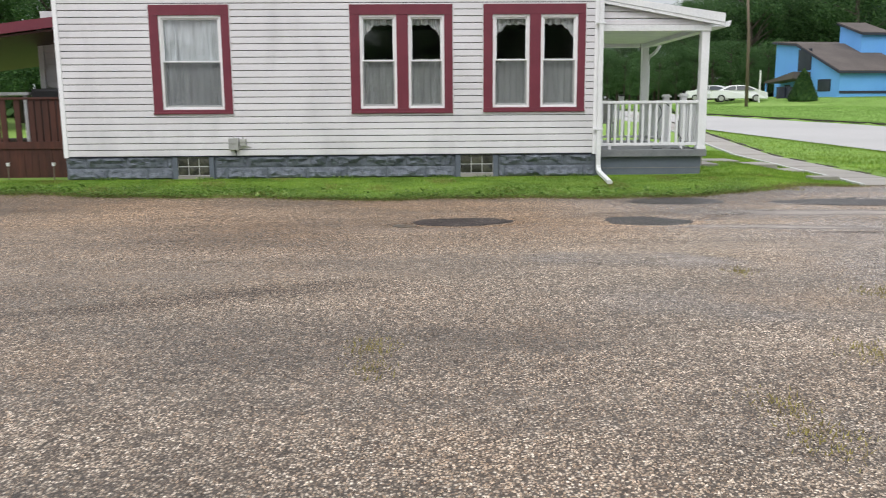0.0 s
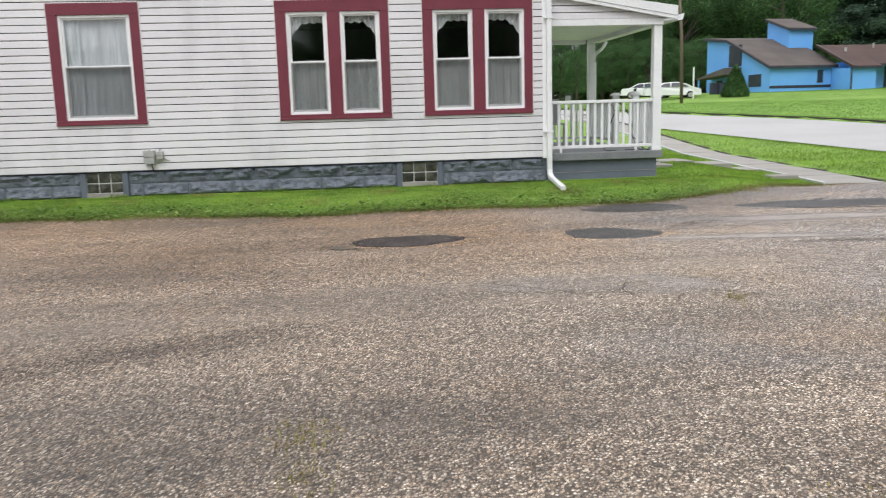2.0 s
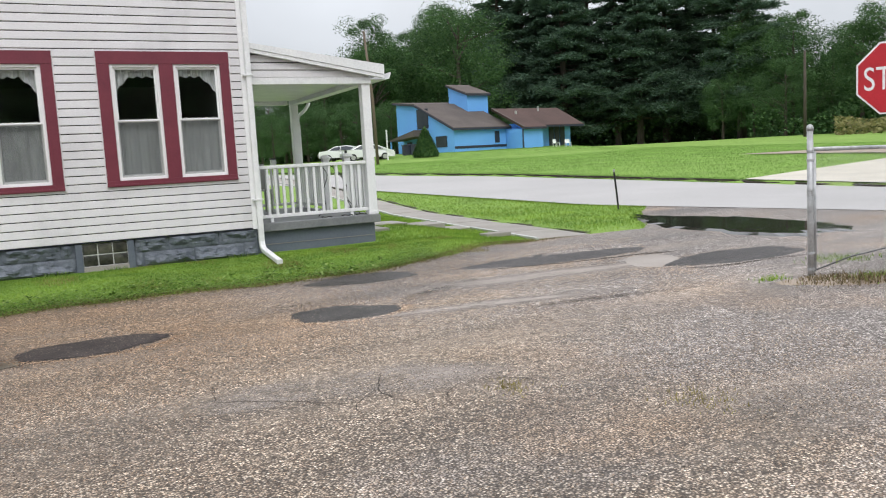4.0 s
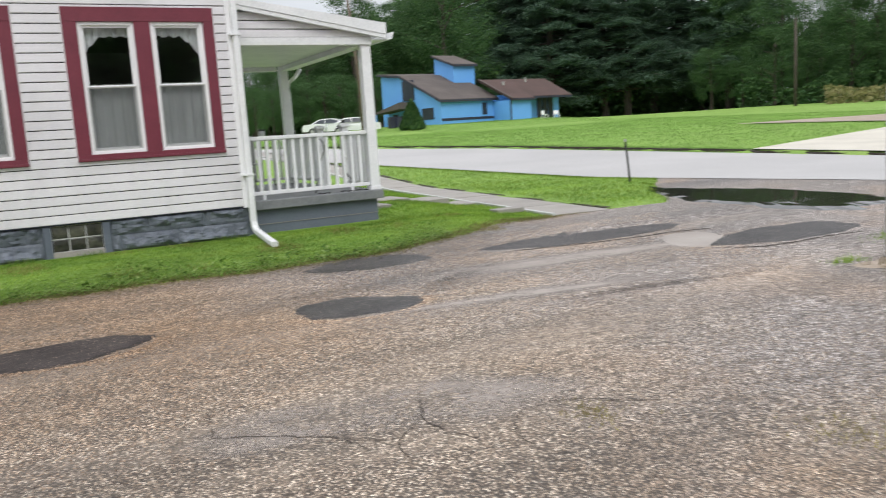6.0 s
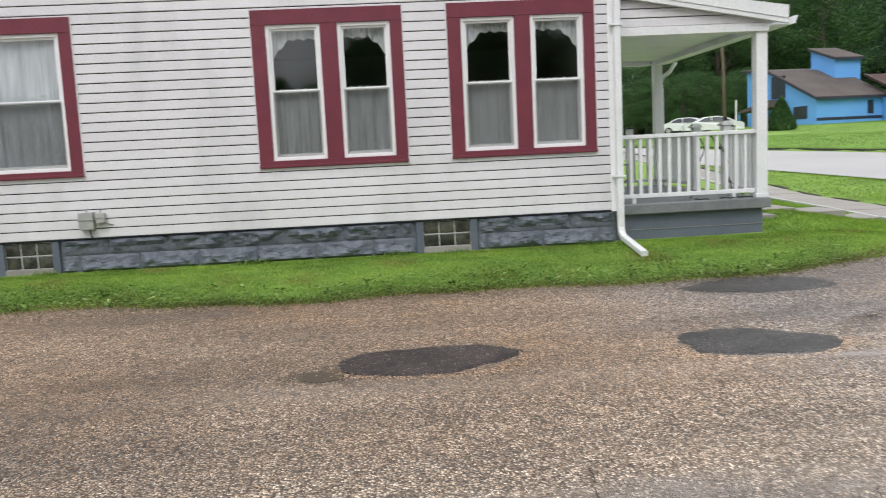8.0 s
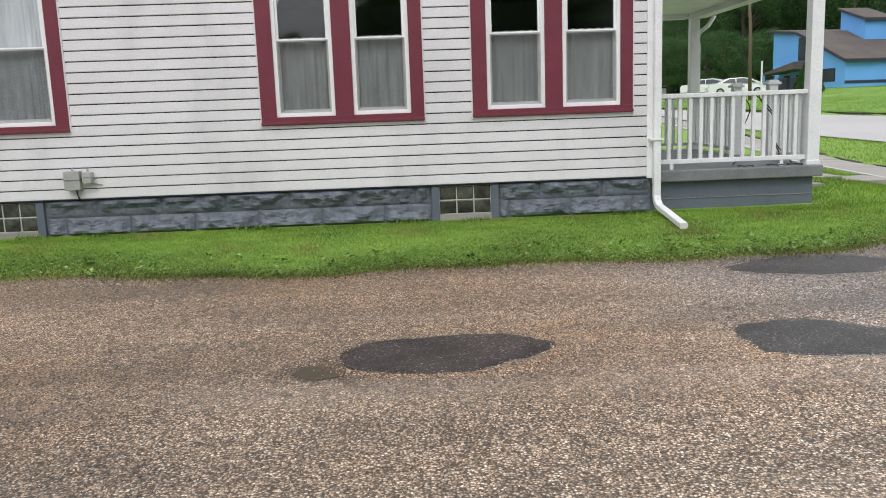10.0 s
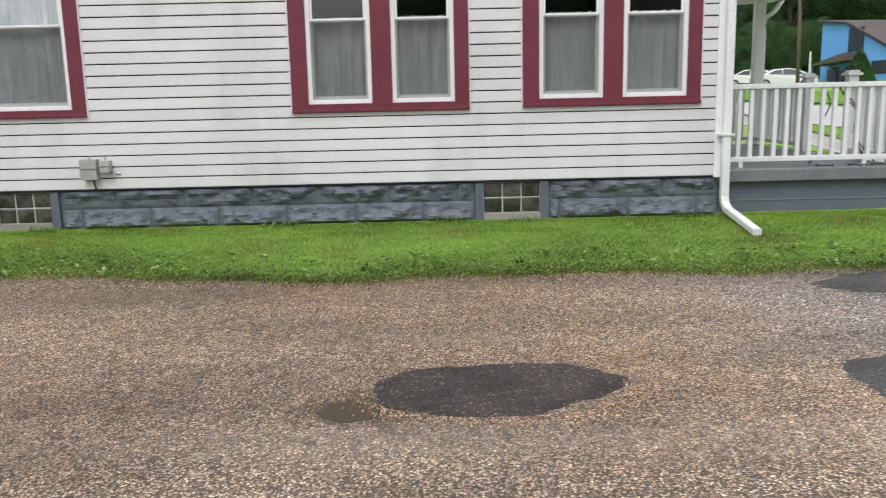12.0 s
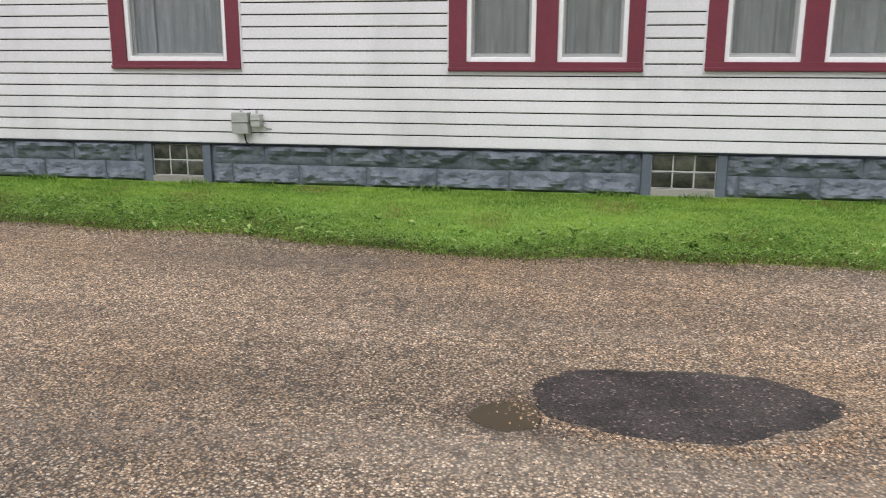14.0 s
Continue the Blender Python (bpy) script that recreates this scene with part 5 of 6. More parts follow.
far_woods("undergrowth", 5, 27, 122, 3.0, 6.5, 9000, 3)
far_woods("distant_woods", 29, 85, 138, 9.0, 14.0, 26000, 8, 1.5)
far_woods("undergrowth", 47, 82, 104, 2.0, 4.5, 22000, 14, 0.35)
far_woods("undergrowth", 29, 48, 121, 3.0, 6.0, 14000, 16, 0.5)
far_woods("dry_brush", 52, 82, 92, 1.2, 2.2, 9000, 15, 0.45, BRUSH, "tan and olive brush along the far edge of the lawn")
far_woods("undergrowth", -50, -18, 70, 3.5, 7.0, 9000, 4)
far_woods("undergrowth", 110, 184, 66, 11.5, 13.5, 26000, 6, 1.5)
far_woods("undergrowth", 184, 245, 66, 7.2, 9.2, 17000, 7, 1.4)
# behind the rear deck
for i, (az, d, s) in enumerate(((-34, 44, 0.75), (-31, 50, 0.9), (-28.5, 46, 0.7), (-26.5, 54, 0.95), (-24.5, 48, 0.8), (-37, 52, 0.9))):
    plant(broad[i % 4], used, az, d, s, 50 * i)
# behind the walker, across the lot: lower to the west, tall to the east
for i in range(22):
    tx = -62 + i * 5.6 + rnd.uniform(-1, 1)
    ty = -58 + rnd.uniform(-5, 5)
    s = (rnd.uniform(0.5, 0.66) if tx < -5 else rnd.uniform(0.95, 1.15))
    ob = copy_thing(broad[i % 4], pose(tx, ty, float(land(tx, ty)), 0, 0, rnd.uniform(0, 360)))
    ob.scale = (s, s, s)

# ---- utility pole, post and marker ----
x, y, z = by_bearing(22.07, 65)
pole = thing("utility_pole", "tall weathered wooden utility pole at the roadside", "utility pole", at=(x, y, z - 0.3))
bm = bmesh.new()
tube(bm, [(0, 0, 0), (-0.1, 0, 5.4), (-0.5, 0, 10.6)], [0.13, 0.105, 0.08], 10)
part("shaft", bm, POLEWOOD, pole, smooth=True)
x, y, z = by_bearing(50.4, 88)
pole = thing("utility_pole", "slender dark utility pole before the woods", "utility pole", at=(x, y, z - 0.3))
bm = bmesh.new()
tube(bm, [(0, 0, 0), (0.02, 0, 4.5), (0.05, 0, 8.6)], [0.16, 0.14, 0.11], 10)
part("shaft", bm, BARK, pole, smooth=True)
mark = thing("marker_post", "thin black roadside marker post leaning slightly", "marker post", at=(12.16, 17.58, float(land(12.16, 17.58)) - 0.05))
bm = bmesh.new()
tube(bm, [(0, 0, 0), (-0.05, 0, 0.5), (-0.10, 0, 0.92)], 0.022, 8)
part("rod", bm, BLACK, mark)
bm = bmesh.new()
tube(bm, [(-0.103, 0, 0.93), (-0.108, 0, 0.99)], [0.028, 0.02], 8)
part("tip", bm, METAL, mark, "pale tip")


# ---- gate post, chain-link gate and stop sign at the mouth of the lot ----
def chain_link_gate(x, y, turn, length):
    z = float(land(x, y))
    g = thing("chain_link_gate", "galvanised chain-link gate hung on a tall steel post", "gate", at=(x, y, z))
    g.rotation_euler = (0, 0, radians(turn))
    bm = bmesh.new()
    tube(bm, [(0, 0, -0.1), (0, 0, 1.53)], 0.031, 16)
    post = part("post", bm, GALVANISED, g, "scuffed galvanised steel post", smooth=True)
    bm = bmesh.new()
    tube(bm, [(0, 0, 1.525), (0, 0, 1.55), (0, 0, 1.575), (0, 0, 1.585)], [0.036, 0.036, 0.028, 0.012], 16)
    part("cap", bm, GALVANISED, post, smooth=True)
    for h in (0.07, 0.24, 0.56, 0.86, 0.90, 1.21, 1.30):
        bm = bmesh.new()
        tube(bm, [(0, 0, h), (0, 0, h + 0.022)], 0.036, 16)
        box(bm, 0.03, 0.105, -0.008, 0.008, h + 0.003, h + 0.019)
        part("band", bm, GALVANISED, post)
    bm = bmesh.new()
    tube(bm, [(0.085, 0, 0.05), (0.085, 0, 1.33)], 0.017, 12)
    part("stile", bm, GALVANISED, g, smooth=True)
    bm = bmesh.new()
    tube(bm, [(0.07, 0, 1.33), (length, 0, 1.27)], 0.022, 12)
    part("top_rail", bm, GALVANISED, g, smooth=True)
    bm = bmesh.new()
    tube(bm, [(length - 0.02, 0, 0.05), (length - 0.02, 0, 1.34)], 0.02, 12)
    part("stile", bm, GALVANISED, g, smooth=True)
    bm = bmesh.new()
    tube(bm, [(0.06, 0, 0.06), (0.9, 0.02, 0.11), (length, 0, 0.12)], 0.008, 6)
    part("bottom_wire", bm, BLACK, g)
    # woven wires, each a zigzag from top to bottom
    d, r = 0.06, 0.0014
    verts, faces = [], []
    for i in range(int((length - 0.12) / d)):
        rows = int(1.22 / d) * 2
        for j in range(rows + 1):
            px = 0.1 + d * i + (d if j % 2 else 0)
            pz, py = 1.33 - 0.06 * px / length - 0.5 * d * j, 0.004 if (i + j) % 2 else -0.004
            b = len(verts)
            verts += [(px - r, py - r, pz), (px + r, py - r, pz), (px, py + r, pz)]
            if j:
                faces += [(b - 3 + k, b - 3 + (k + 1) % 3, b + (k + 1) % 3, b + k) for k in range(3)]
    raw("wire_mesh", verts, faces, GALVANISED, g)
    return g


chain_link_gate(7.24, 8.36, 11, 3.2)


def stop_sign(x, y, zc, turn, size=0.76):
    z = float(land(x, y))
    t = thing("stop_sign", "red octagonal stop sign with white letters on a steel post", "road sign", at=(x, y, z))
    t.rotation_euler = (0, 0, radians(turn))
    h = zc - z

    def octagon(across_flats, y0, y1):
        bm = bmesh.new()
        rad = 0.5 * across_flats / math.cos(math.pi / 8)
        prism(bm, [(rad * math.cos(math.pi / 8 + k * math.pi / 4), h + rad * math.sin(math.pi / 8 + k * math.pi / 4)) for k in range(8)], 1, y0, y1)
        return bm
    part("border", octagon(size, -0.002, 0.002), WHITE, t, "white border")
    face = part("face", octagon(size - 0.036, -0.0045, -0.0022), SIGNRED, t, "red sign face")
    cu = bpy.data.curves.new("lettering", "FONT")
    cu.body, cu.align_x, cu.align_y, cu.size = "STOP", "CENTER", "CENTER", 1.0
    tmp = bpy.data.objects.new("lettering", cu)
    scene.collection.objects.link(tmp)
    me = bpy.data.meshes.new_from_object(tmp)
    bpy.data.objects.remove(tmp)
    xs, ys = [v.co.x for v in me.vertices], [v.co.y for v in me.vertices]
    cx, cy = 0.5 * (min(xs) + max(xs)), 0.5 * (min(ys) + max(ys))
    kx, ky = 0.80 * size / (max(xs) - min(xs)), 0.325 * size / (max(ys) - min(ys))
    for v in me.vertices:
        v.co = ((v.co.x - cx) * kx, -0.0065, h + (v.co.y - cy) * ky)
    me.materials.clear()
    me.materials.append(WHITE)
    text = new("lettering", me)
    text.parent = face
    bm = bmesh.new()
    prism(bm, [(-0.035, 0.006), (0.035, 0.006), (0.035, 0.010), (0.014, 0.012), (0.014, 0.038), (-0.014, 0.038), (-0.014, 0.012), (-0.035, 0.010)], 2, -0.1, h + 0.5 * size)
    part("post", bm, GALVANISED, t, "galvanised channel post")
    for dz in (-0.28, 0.28):
        bm = bmesh.new()
        tube(bm, [(0, -0.012, h + dz), (0, 0.014, h + dz)], 0.009, 8)
        part("bolt", bm, GALVANISED, t)
    return t


stop_sign(8.31, 8.15, 1.755, -58)
tagged(patch_sheet("sandy_bank", 7.2, 7.95, 0.62, 0.3, 33, SAND, 0.03, -0.5, 0.2), "low bank of sandy soil under the gate", "bank", kind="structure")


# ---- blue house ----
def blue_house():
    x, y, z = by_bearing(27.5, 77)
    h = thing("blue_house", "bright blue contemporary house with brown shed roofs", "house", at=(x, y, 2.36))
    h.rotation_euler, h.scale = (0, 0, radians(-27.5 + 35)), (0.92, 0.92, 0.92)
    return h


bh = blue_house()


def far_window(dims, parent, along):
    """A dark-framed pane standing on the x or the y face."""
    a, b, z0, z1, p = dims
    for nm, o, mt in (("window", 0.05, DARKTRIM), ("pane", 0.07, GLASSDARK)):
        k = 0.0 if nm == "window" else 0.12
        d = (p - o, p, a + k, b - k, z0 + k, z1 - k) if along == "y" else (a + k, b - k, p - o, p, z0 + k, z1 - k)
        q = boxpart(nm, d, mt, parent)
        parent = q if nm == "window" else parent


GLASSDARK = surf("far_glass", (0.018, 0.024, 0.036), (0.04, 0.05, 0.065), 1, 5, 0.35, 0.02, 0.001)
# main block: its near corner at the origin, eaves along x, gable end along y
bm = bmesh.new()
prism(bm, [(0, -1.4), (11, -1.4), (11, 5.1), (6.9, 4.6), (0, 1.75)], 0, 0, 6.7)
part("wall", bm, BLUE, bh)
bm = bmesh.new()
prism(bm, [(-0.35, 1.62), (6.9, 4.61), (11.3, 5.13), (11.3, 5.35), (6.85, 4.83), (-0.35, 1.86)], 0, -0.3, 7.2)
part("roof", bm, SHINGLE, bh, "brown shingled shed roof")
bm = bmesh.new()
prism(bm, [(-0.38, 1.58), (6.9, 4.57), (11.33, 5.09), (11.33, 5.27), (6.86, 4.75), (-0.38, 1.78)], 0, -0.36, -0.303)
part("fascia", bm, DARKTRIM, bh, "dark rake board")
boxpart("fascia", (-0.3, 7.2, -0.40, -0.352, 1.58, 1.80), DARKTRIM, bh, label="dark eaves board")
far_window((4.6, 6.8, 2.1, 4.2, 0.0), bh, "y")
far_window((1.3, 3.3, 0.0, 1.15, 0.0), bh, "y")
far_window((5.2, 5.8, 0.2, 1.4, 0.0), bh, "x")
far_window((8.0, 9.0, -0.3, 0.8, 0.0), bh, "y")
boxpart("door", (-0.06, 0, 6.0, 7.0, -1.2, 0.8), DARKTRIM, bh)
bm = bmesh.new()
prism(bm, [(4.6, 1.3), (9.8, 0.95), (9.8, 1.1), (4.6, 1.95)], 0, -1.9, -0.01)
part("canopy", bm, SHINGLE, bh, "brown porch canopy")
boxpart("canopy_post", (-1.85, -1.72, 9.5, 9.63, -1.2, 0.98), BLUE, bh)
boxpart("base_board", (0.0, 6.7, -0.04, -0.004, -0.25, 0.0), DARKTRIM, bh)
# tower
bm = bmesh.new()
prism(bm, [(4.3, 2.2), (7.8, 2.2), (7.8, 6.75), (4.3, 5.6)], 0, 5.0, 7.8)
part("tower", bm, BLUE, bh)
bm = bmesh.new()
prism(bm, [(4.0, 5.52), (8.05, 6.85), (8.05, 7.03), (4.0, 5.72)], 0, 4.8, 8.0)
part("tower_roof", bm, SHINGLE, bh)
bm = bmesh.new()
prism(bm, [(3.98, 5.47), (8.07, 6.80), (8.07, 6.94), (3.98, 5.62)], 0, 4.75, 4.798)
part("fascia", bm, DARKTRIM, bh)
boxpart("fascia", (4.8, 8.0, 3.95, 3.998, 5.45, 5.66), DARKTRIM, bh)
# front block and the long wing behind it, under one red-brown roof
boxpart("wing_wall", (6.75, 9.45, -2.75, 3.0, -1.4, 1.45), BLUE, bh)
boxpart("corner_board", (6.68, 6.80, -2.81, -2.70, -1.4, 1.45), DARKTRIM, bh)
bm = bmesh.new()
prism(bm, [(-3.1, 1.40), (2.2, 3.70), (2.2, 3.88), (-3.1, 1.60)], 0, 6.6, 9.75)
part("wing_roof", bm, REDSHINGLE, bh, "red-brown shingled roof")
boxpart("fascia", (6.6, 9.75, -3.15, -3.102, 1.36, 1.56), DARKTRIM, bh)
bm = bmesh.new()
prism(bm, [(-3.1, 1.61), (2.2, 3.89), (2.2, 3.95), (-3.1, 1.67)], 0, 6.55, 6.75)
part("flashing", bm, SHINGLE, bh)
boxpart("far_wing_wall", (9.7, 15.7, -0.25, 4.0, -1.4, 2.2), BLUE, bh)
bm = bmesh.new()
prism(bm, [(-2.0, 1.62), (2.2, 3.70), (2.2, 3.88), (-2.0, 1.82)], 0, 9.752, 16.1)
part("far_wing_roof", bm, REDSHINGLE, bh, "red-brown shingled roof")
boxpart("fascia", (9.76, 16.1, -2.05, -2.002, 1.57, 1.77), DARKTRIM, bh)
for a in (12.5, 13.3, 14.1):
    far_window((a, a + 0.72, -0.9, 1.75, -0.25), bh, "x")
boxpart("door", (10.1, 11.2, -0.31, -0.255, -1.2, 1.3), DARKTRIM, bh)
bm = bmesh.new()
tube(bm, [(8.6, 0.5, 2.6), (8.6, 0.5, 3.5)], 0.12)
part("vent_pipe", bm, METAL, bh)
bm = bmesh.new()
tube(bm, [(12.6, 1.5, 3.2), (12.6, 1.5, 4.0)], 0.10)
part("vent_pipe", bm, METAL, bh)


def garden_chair(az, dist, turn):
    x, y, z = by_bearing(az, dist)
    c = thing("garden_chair", "white garden chair beside the blue house", "chair", "white garden chairs", at=(x, y, z))
    c.rotation_euler = (0, 0, radians(turn))
    boxpart("seat", (-0.24, 0.24, -0.24, 0.24, 0.34, 0.38), WHITE, c, 0.01)
    boxpart("backrest", (-0.24, 0.24, 0.20, 0.24, 0.38, 0.72), WHITE, c, 0.01)
    for sx in (-0.24, 0.20):
        for sy in (-0.24, 0.20):
            boxpart("leg", (sx, sx + 0.04, sy, sy + 0.04, 0, 0.34), WHITE, c)


garden_chair(34.5, 78, 20)
garden_chair(35.3, 78, -15)
x, y, z = by_bearing(22.8, 71)
tagged(boxpart("marker_stake", (x - 0.05, x + 0.05, y - 0.05, y + 0.05, z - 0.2, z + 2.6), WHITE, bevel=0.01), "tall white stake beside the parked cars", "stake")
for az in (24.1, 24.55):
    x, y, z = by_bearing(az, 75)
    b_ = thing("wheelie_bin", "dark green wheeled rubbish bin", "bin", "rubbish bins", at=(x, y, z))
    boxpart("body", (-0.28, 0.28, -0.3, 0.3, 0.0, 0.9), DARKTRIM, b_, 0.03)
    boxpart("lid", (-0.31, 0.31, -0.34, 0.33, 0.905, 0.98), DARKTRIM, b_, 0.02)


# conical evergreen by the blue house
def conifer_bush(az, dist, height, rad):
    rs = np.random.RandomState(77)
    x, y, z = by_bearing(az, dist)
    t = thing("evergreen_shrub", "dense conical evergreen shrub on the lawn", "shrub", at=(x, y, z))
    bm = bmesh.new()
    tube(bm, [(0, 0, -0.2), (0, 0, height * 0.9)], [0.12, 0.02])
    part("trunk", bm, BARK, t)
    n = 2600
    f = 1 - np.sqrt(rs.uniform(0, 1, n))
    a = rs.uniform(0, 6.28, n)
    r = rad * (1 - f) ** 0.8 * rs.uniform(0.8, 1.06, n)
    p = np.stack([r * np.cos(a), r * np.sin(a), 0.1 + f * height], 1)
    u = np.stack([np.cos(a) * 0.4, np.sin(a) * 0.4, np.ones(n)], 1) + rs.normal(size=(n, 3)) * 0.25
    u /= np.linalg.norm(u, axis=1)[:, None]
    w = np.stack([-np.sin(a), np.cos(a), np.zeros(n)], 1)
    quad_cloud("crown", np.stack([p - u * 0.2, p + w * 0.09, p + u * 0.2, p - w * 0.09], 1), LEAF, t)


conifer_bush(25.45, 71, 2.4, 1.12)


# ---- parked cars ----
def car(name, label, at, turn):
    c = thing(name, label, "car", "parked white cars", at=at)
    c.rotation_euler = (0, 0, radians(turn))
    side = [(-2.3, 0.35), (-2.32, 0.75), (-2.2, 0.95), (-1.5, 1.0), (-0.75, 1.38), (0.35, 1.43), (1.0, 1.28), (1.75, 0.95), (2.25, 0.82), (2.32, 0.5), (2.28, 0.3)]
    bm = bmesh.new()
    half = []
    for sgn in (-1, 1):
        half.append([bm.verts.new((x, sgn * (0.9 if z < 1.0 else 0.9 - 0.45 * (z - 1.0)), z)) for x, z in side])
    n = len(side)
    for i in range(n):
        bm.faces.new((half[0][i], half[0][(i + 1) % n], half[1][(i + 1) % n], half[1][i]))
    bm.faces.new(half[0]), bm.faces.new(half[1][::-1])
    part("body", bm, CARPAINT, c)
    for sgn in (-1, 1):
        for nm, pts in (("rear_window", [(-1.3, 1.02), (-0.72, 1.31), (-0.25, 1.34), (-0.25, 1.0)]), ("front_window", [(-0.18, 1.0), (-0.18, 1.345), (0.35, 1.36), (0.95, 1.2), (1.3, 1.0)])):
            bm = bmesh.new()
            vs = [bm.verts.new((px, sgn * (0.905 - 0.45 * max(0, pz - 1.0)), pz)) for px, pz in pts]
            vs2 = [bm.verts.new((v.co.x, v.co.y - sgn * 0.02, v.co.z)) for v in vs]
            k = len(vs)
            for i in range(k):
                bm.faces.new((vs[i], vs[(i + 1) % k], vs2[(i + 1) % k], vs2[i]))
            bm.faces.new(vs), bm.faces.new(vs2[::-1])
            part(nm, bm, GLASSDARK, c)
        for wx in (-1.4, 1.4):
            bm = bmesh.new()
            tube(bm, [(wx, sgn * 0.74, 0.32), (wx, sgn * 0.93, 0.32)], 0.32, 16)
            wheel = part("wheel", bm, BLACK, c)
            bm = bmesh.new()
            tube(bm, [(wx, sgn * 0.931, 0.32), (wx, sgn * 0.945, 0.32)], 0.2, 12)
            part("rim", bm, METAL, wheel)
    boxpart("headlight", (2.22, 2.33, -0.8, -0.5, 0.62, 0.74), METAL, c)
    boxpart("headlight", (2.22, 2.33, 0.5, 0.8, 0.62, 0.74), METAL, c)
    return c


x, y, z = by_bearing(21.4, 73)
car("parked_car", "white sedan parked at the edge of the lawn", (x, y, z), -12)
x, y, z = by_bearing(19.9, 77)
car("parked_car", "white sedan parked behind another car", (x, y, z), -35)


# ---- small things on the porch ----
def hanging_wire(pts, label):
    bm = bmesh.new()
    tube(bm, pts, 0.007, 5)
    return tagged(part("wire", bm, BLACK, smooth=True), label, "wire", "porch wires")


rnd = random.Random(12)
for k, (x0, y0) in enumerate(((4.0, 14.75), (4.35, 14.72), (4.5, 14.74), (3.35, 18.2), (3.2, 17.9))):
    pts = []
    for i in range(13):
        s = i / 12
        pts.append((x0 + 0.16 * math.sin(2.6 * s + k) + 0.05 * math.sin(9 * s + k), y0 + 0.03 * math.sin(7 * s), PZ + 0.02 + 0.78 * s))
    hanging_wire(pts, "thin black wire looped over the porch railing")
for k, x0 in enumerate((3.95, 4.3, 4.55)):
    pts = [(x0 + 0.03 * math.cos(a * 1.3 + k) + 0.03 * a, PY0 + 0.06 + 0.05 * math.sin(a * 1.1), PZ + 0.012 + 0.012 * abs(math.sin(a * 2))) for a in np.linspace(0, 6, 14)]
    hanging_wire([tuple(float(v) for v in p) for p in pts], "coiled black wire end lying on the porch floor")
lamp = thing("solar_light", "small black solar light on a newel cap", "solar light", at=(4.85, 15.655, PZ + 0.99))
bm = bmesh.new()
tube(bm, [(0, 0, 0), (0, 0, 0.05)], [0.02, 0.03], 8)
part("body", bm, BLACK, lamp)
chair = thing("porch_chair", "pale metal porch chair behind the railing", "chair", at=(3.75, 17.6, PZ))
boxpart("seat", (-0.25, 0.25, -0.25, 0.25, 0.40, 0.43), METAL, chair, 0.01)
boxpart("backrest", (-0.25, 0.25, 0.22, 0.25, 0.43, 0.9), METAL, chair, 0.01)
for sx in (-0.24, 0.21):
    for sy in (-0.24, 0.21):
        boxpart("leg", (sx, sx + 0.03, sy, sy + 0.03, 0, 0.40), METAL, chair)
lantern = thing("lantern", "small white lantern on the far porch railing", "lantern", at=(4.35, 18.48, PZ + 0.851))
boxpart("body", (-0.05, 0.05, -0.05, 0.05, 0.0, 0.13), WHITE, lantern, 0.01)
boxpart("top", (-0.06, 0.06, -0.06, 0.06, 0.131, 0.16), BLACK, lantern, 0.01)


# ---- grass, clover and loose chips ----
def blades(name, x, y, hmin, hmax, width, seed, label, material=None, lift=0.0):
    rs = np.random.RandomState(seed)
    n = len(x)
    z = land(x, y) + lift - 0.004
    a = rs.uniform(0, 6.283, n)
    h = rs.uniform(hmin, hmax, n)
    lean = h * rs.uniform(0.1, 0.9, n)
    b = rs.uniform(0, 6.283, n)
    w = width * rs.uniform(0.6, 1.3, n)
    base = np.stack([x, y, z], 1)
    side = np.stack([np.cos(a) * w, np.sin(a) * w, 0 * w], 1)
    tip = base + np.stack([np.cos(b) * lean, np.sin(b) * lean, h], 1)
    ob = tri_cloud(name, np.stack([base - side, base + side, tip], 1), material or BLADE)
    return tagged(ob, label, "grass", kind="stuff")


def scatter(rs, n, x0, x1, y0, y1):
    return rs.uniform(x0, x1, n), rs.uniform(y0, y1, n)


def clear_of_paving(x, y):
    side = x - walk_x(y)
    ok = ~((side > -0.06) & (side < 0.97) & (y > 13.78))
    ok &= ~((x > 2.93) & (x < 4.88) & (y > 14.53)) & ~((x < 2.95) & (y > W - 0.05) & (x > -6.3))
    ok &= ~((x > 4.8) & (x < 8.0) & (y > 16.77) & (y < 17.53)) & ~((x > 4.8) & (x < 5.62) & (y > 15.7) & (y < 16.72))
    return ok


rs = np.random.RandomState(31)
x, y = scatter(rs, 360000, -10.5, 8.2, 12.3, 14.4)
fringe = edge_y(x) + rs.normal(size=len(x)) * 0.055 + 0.05 * np.sin(9 * x) * np.sin(3.7 * x)
k = (y > fringe) & clear_of_paving(x, y) & (x < walk_x(y))
blades("lawn_grass", x[k], y[k], 0.008, 0.028, 0.0035, 1, "mown green lawn grass beside the house")
x, y = scatter(rs, 75000, 4.8, 9.2, 14.2, 24)
k = clear_of_paving(x, y) & (x < walk_x(y))
blades("lawn_grass", x[k], y[k], 0.02, 0.06, 0.005, 2, "mown green lawn grass beside the porch")
x, y = scatter(rs, 130000, 8.2, 14.2, 13.6, 46)
u = across(x, y)
k = (x > walk_x(y) + 0.97 + rs.normal(size=len(x)) * 0.03) & (u < ROAD_W + rs.normal(size=len(x)) * 0.05) & (y > np.maximum(edge_y(x), 13.75) + rs.normal(size=len(x)) * 0.06) & (y < 14 + 32 * rs.uniform(0, 1, len(x)) ** 1.3)
blades("verge_grass", x[k], y[k], 0.02, 0.065, 0.006, 3, "mown grass verge between sidewalk and street")
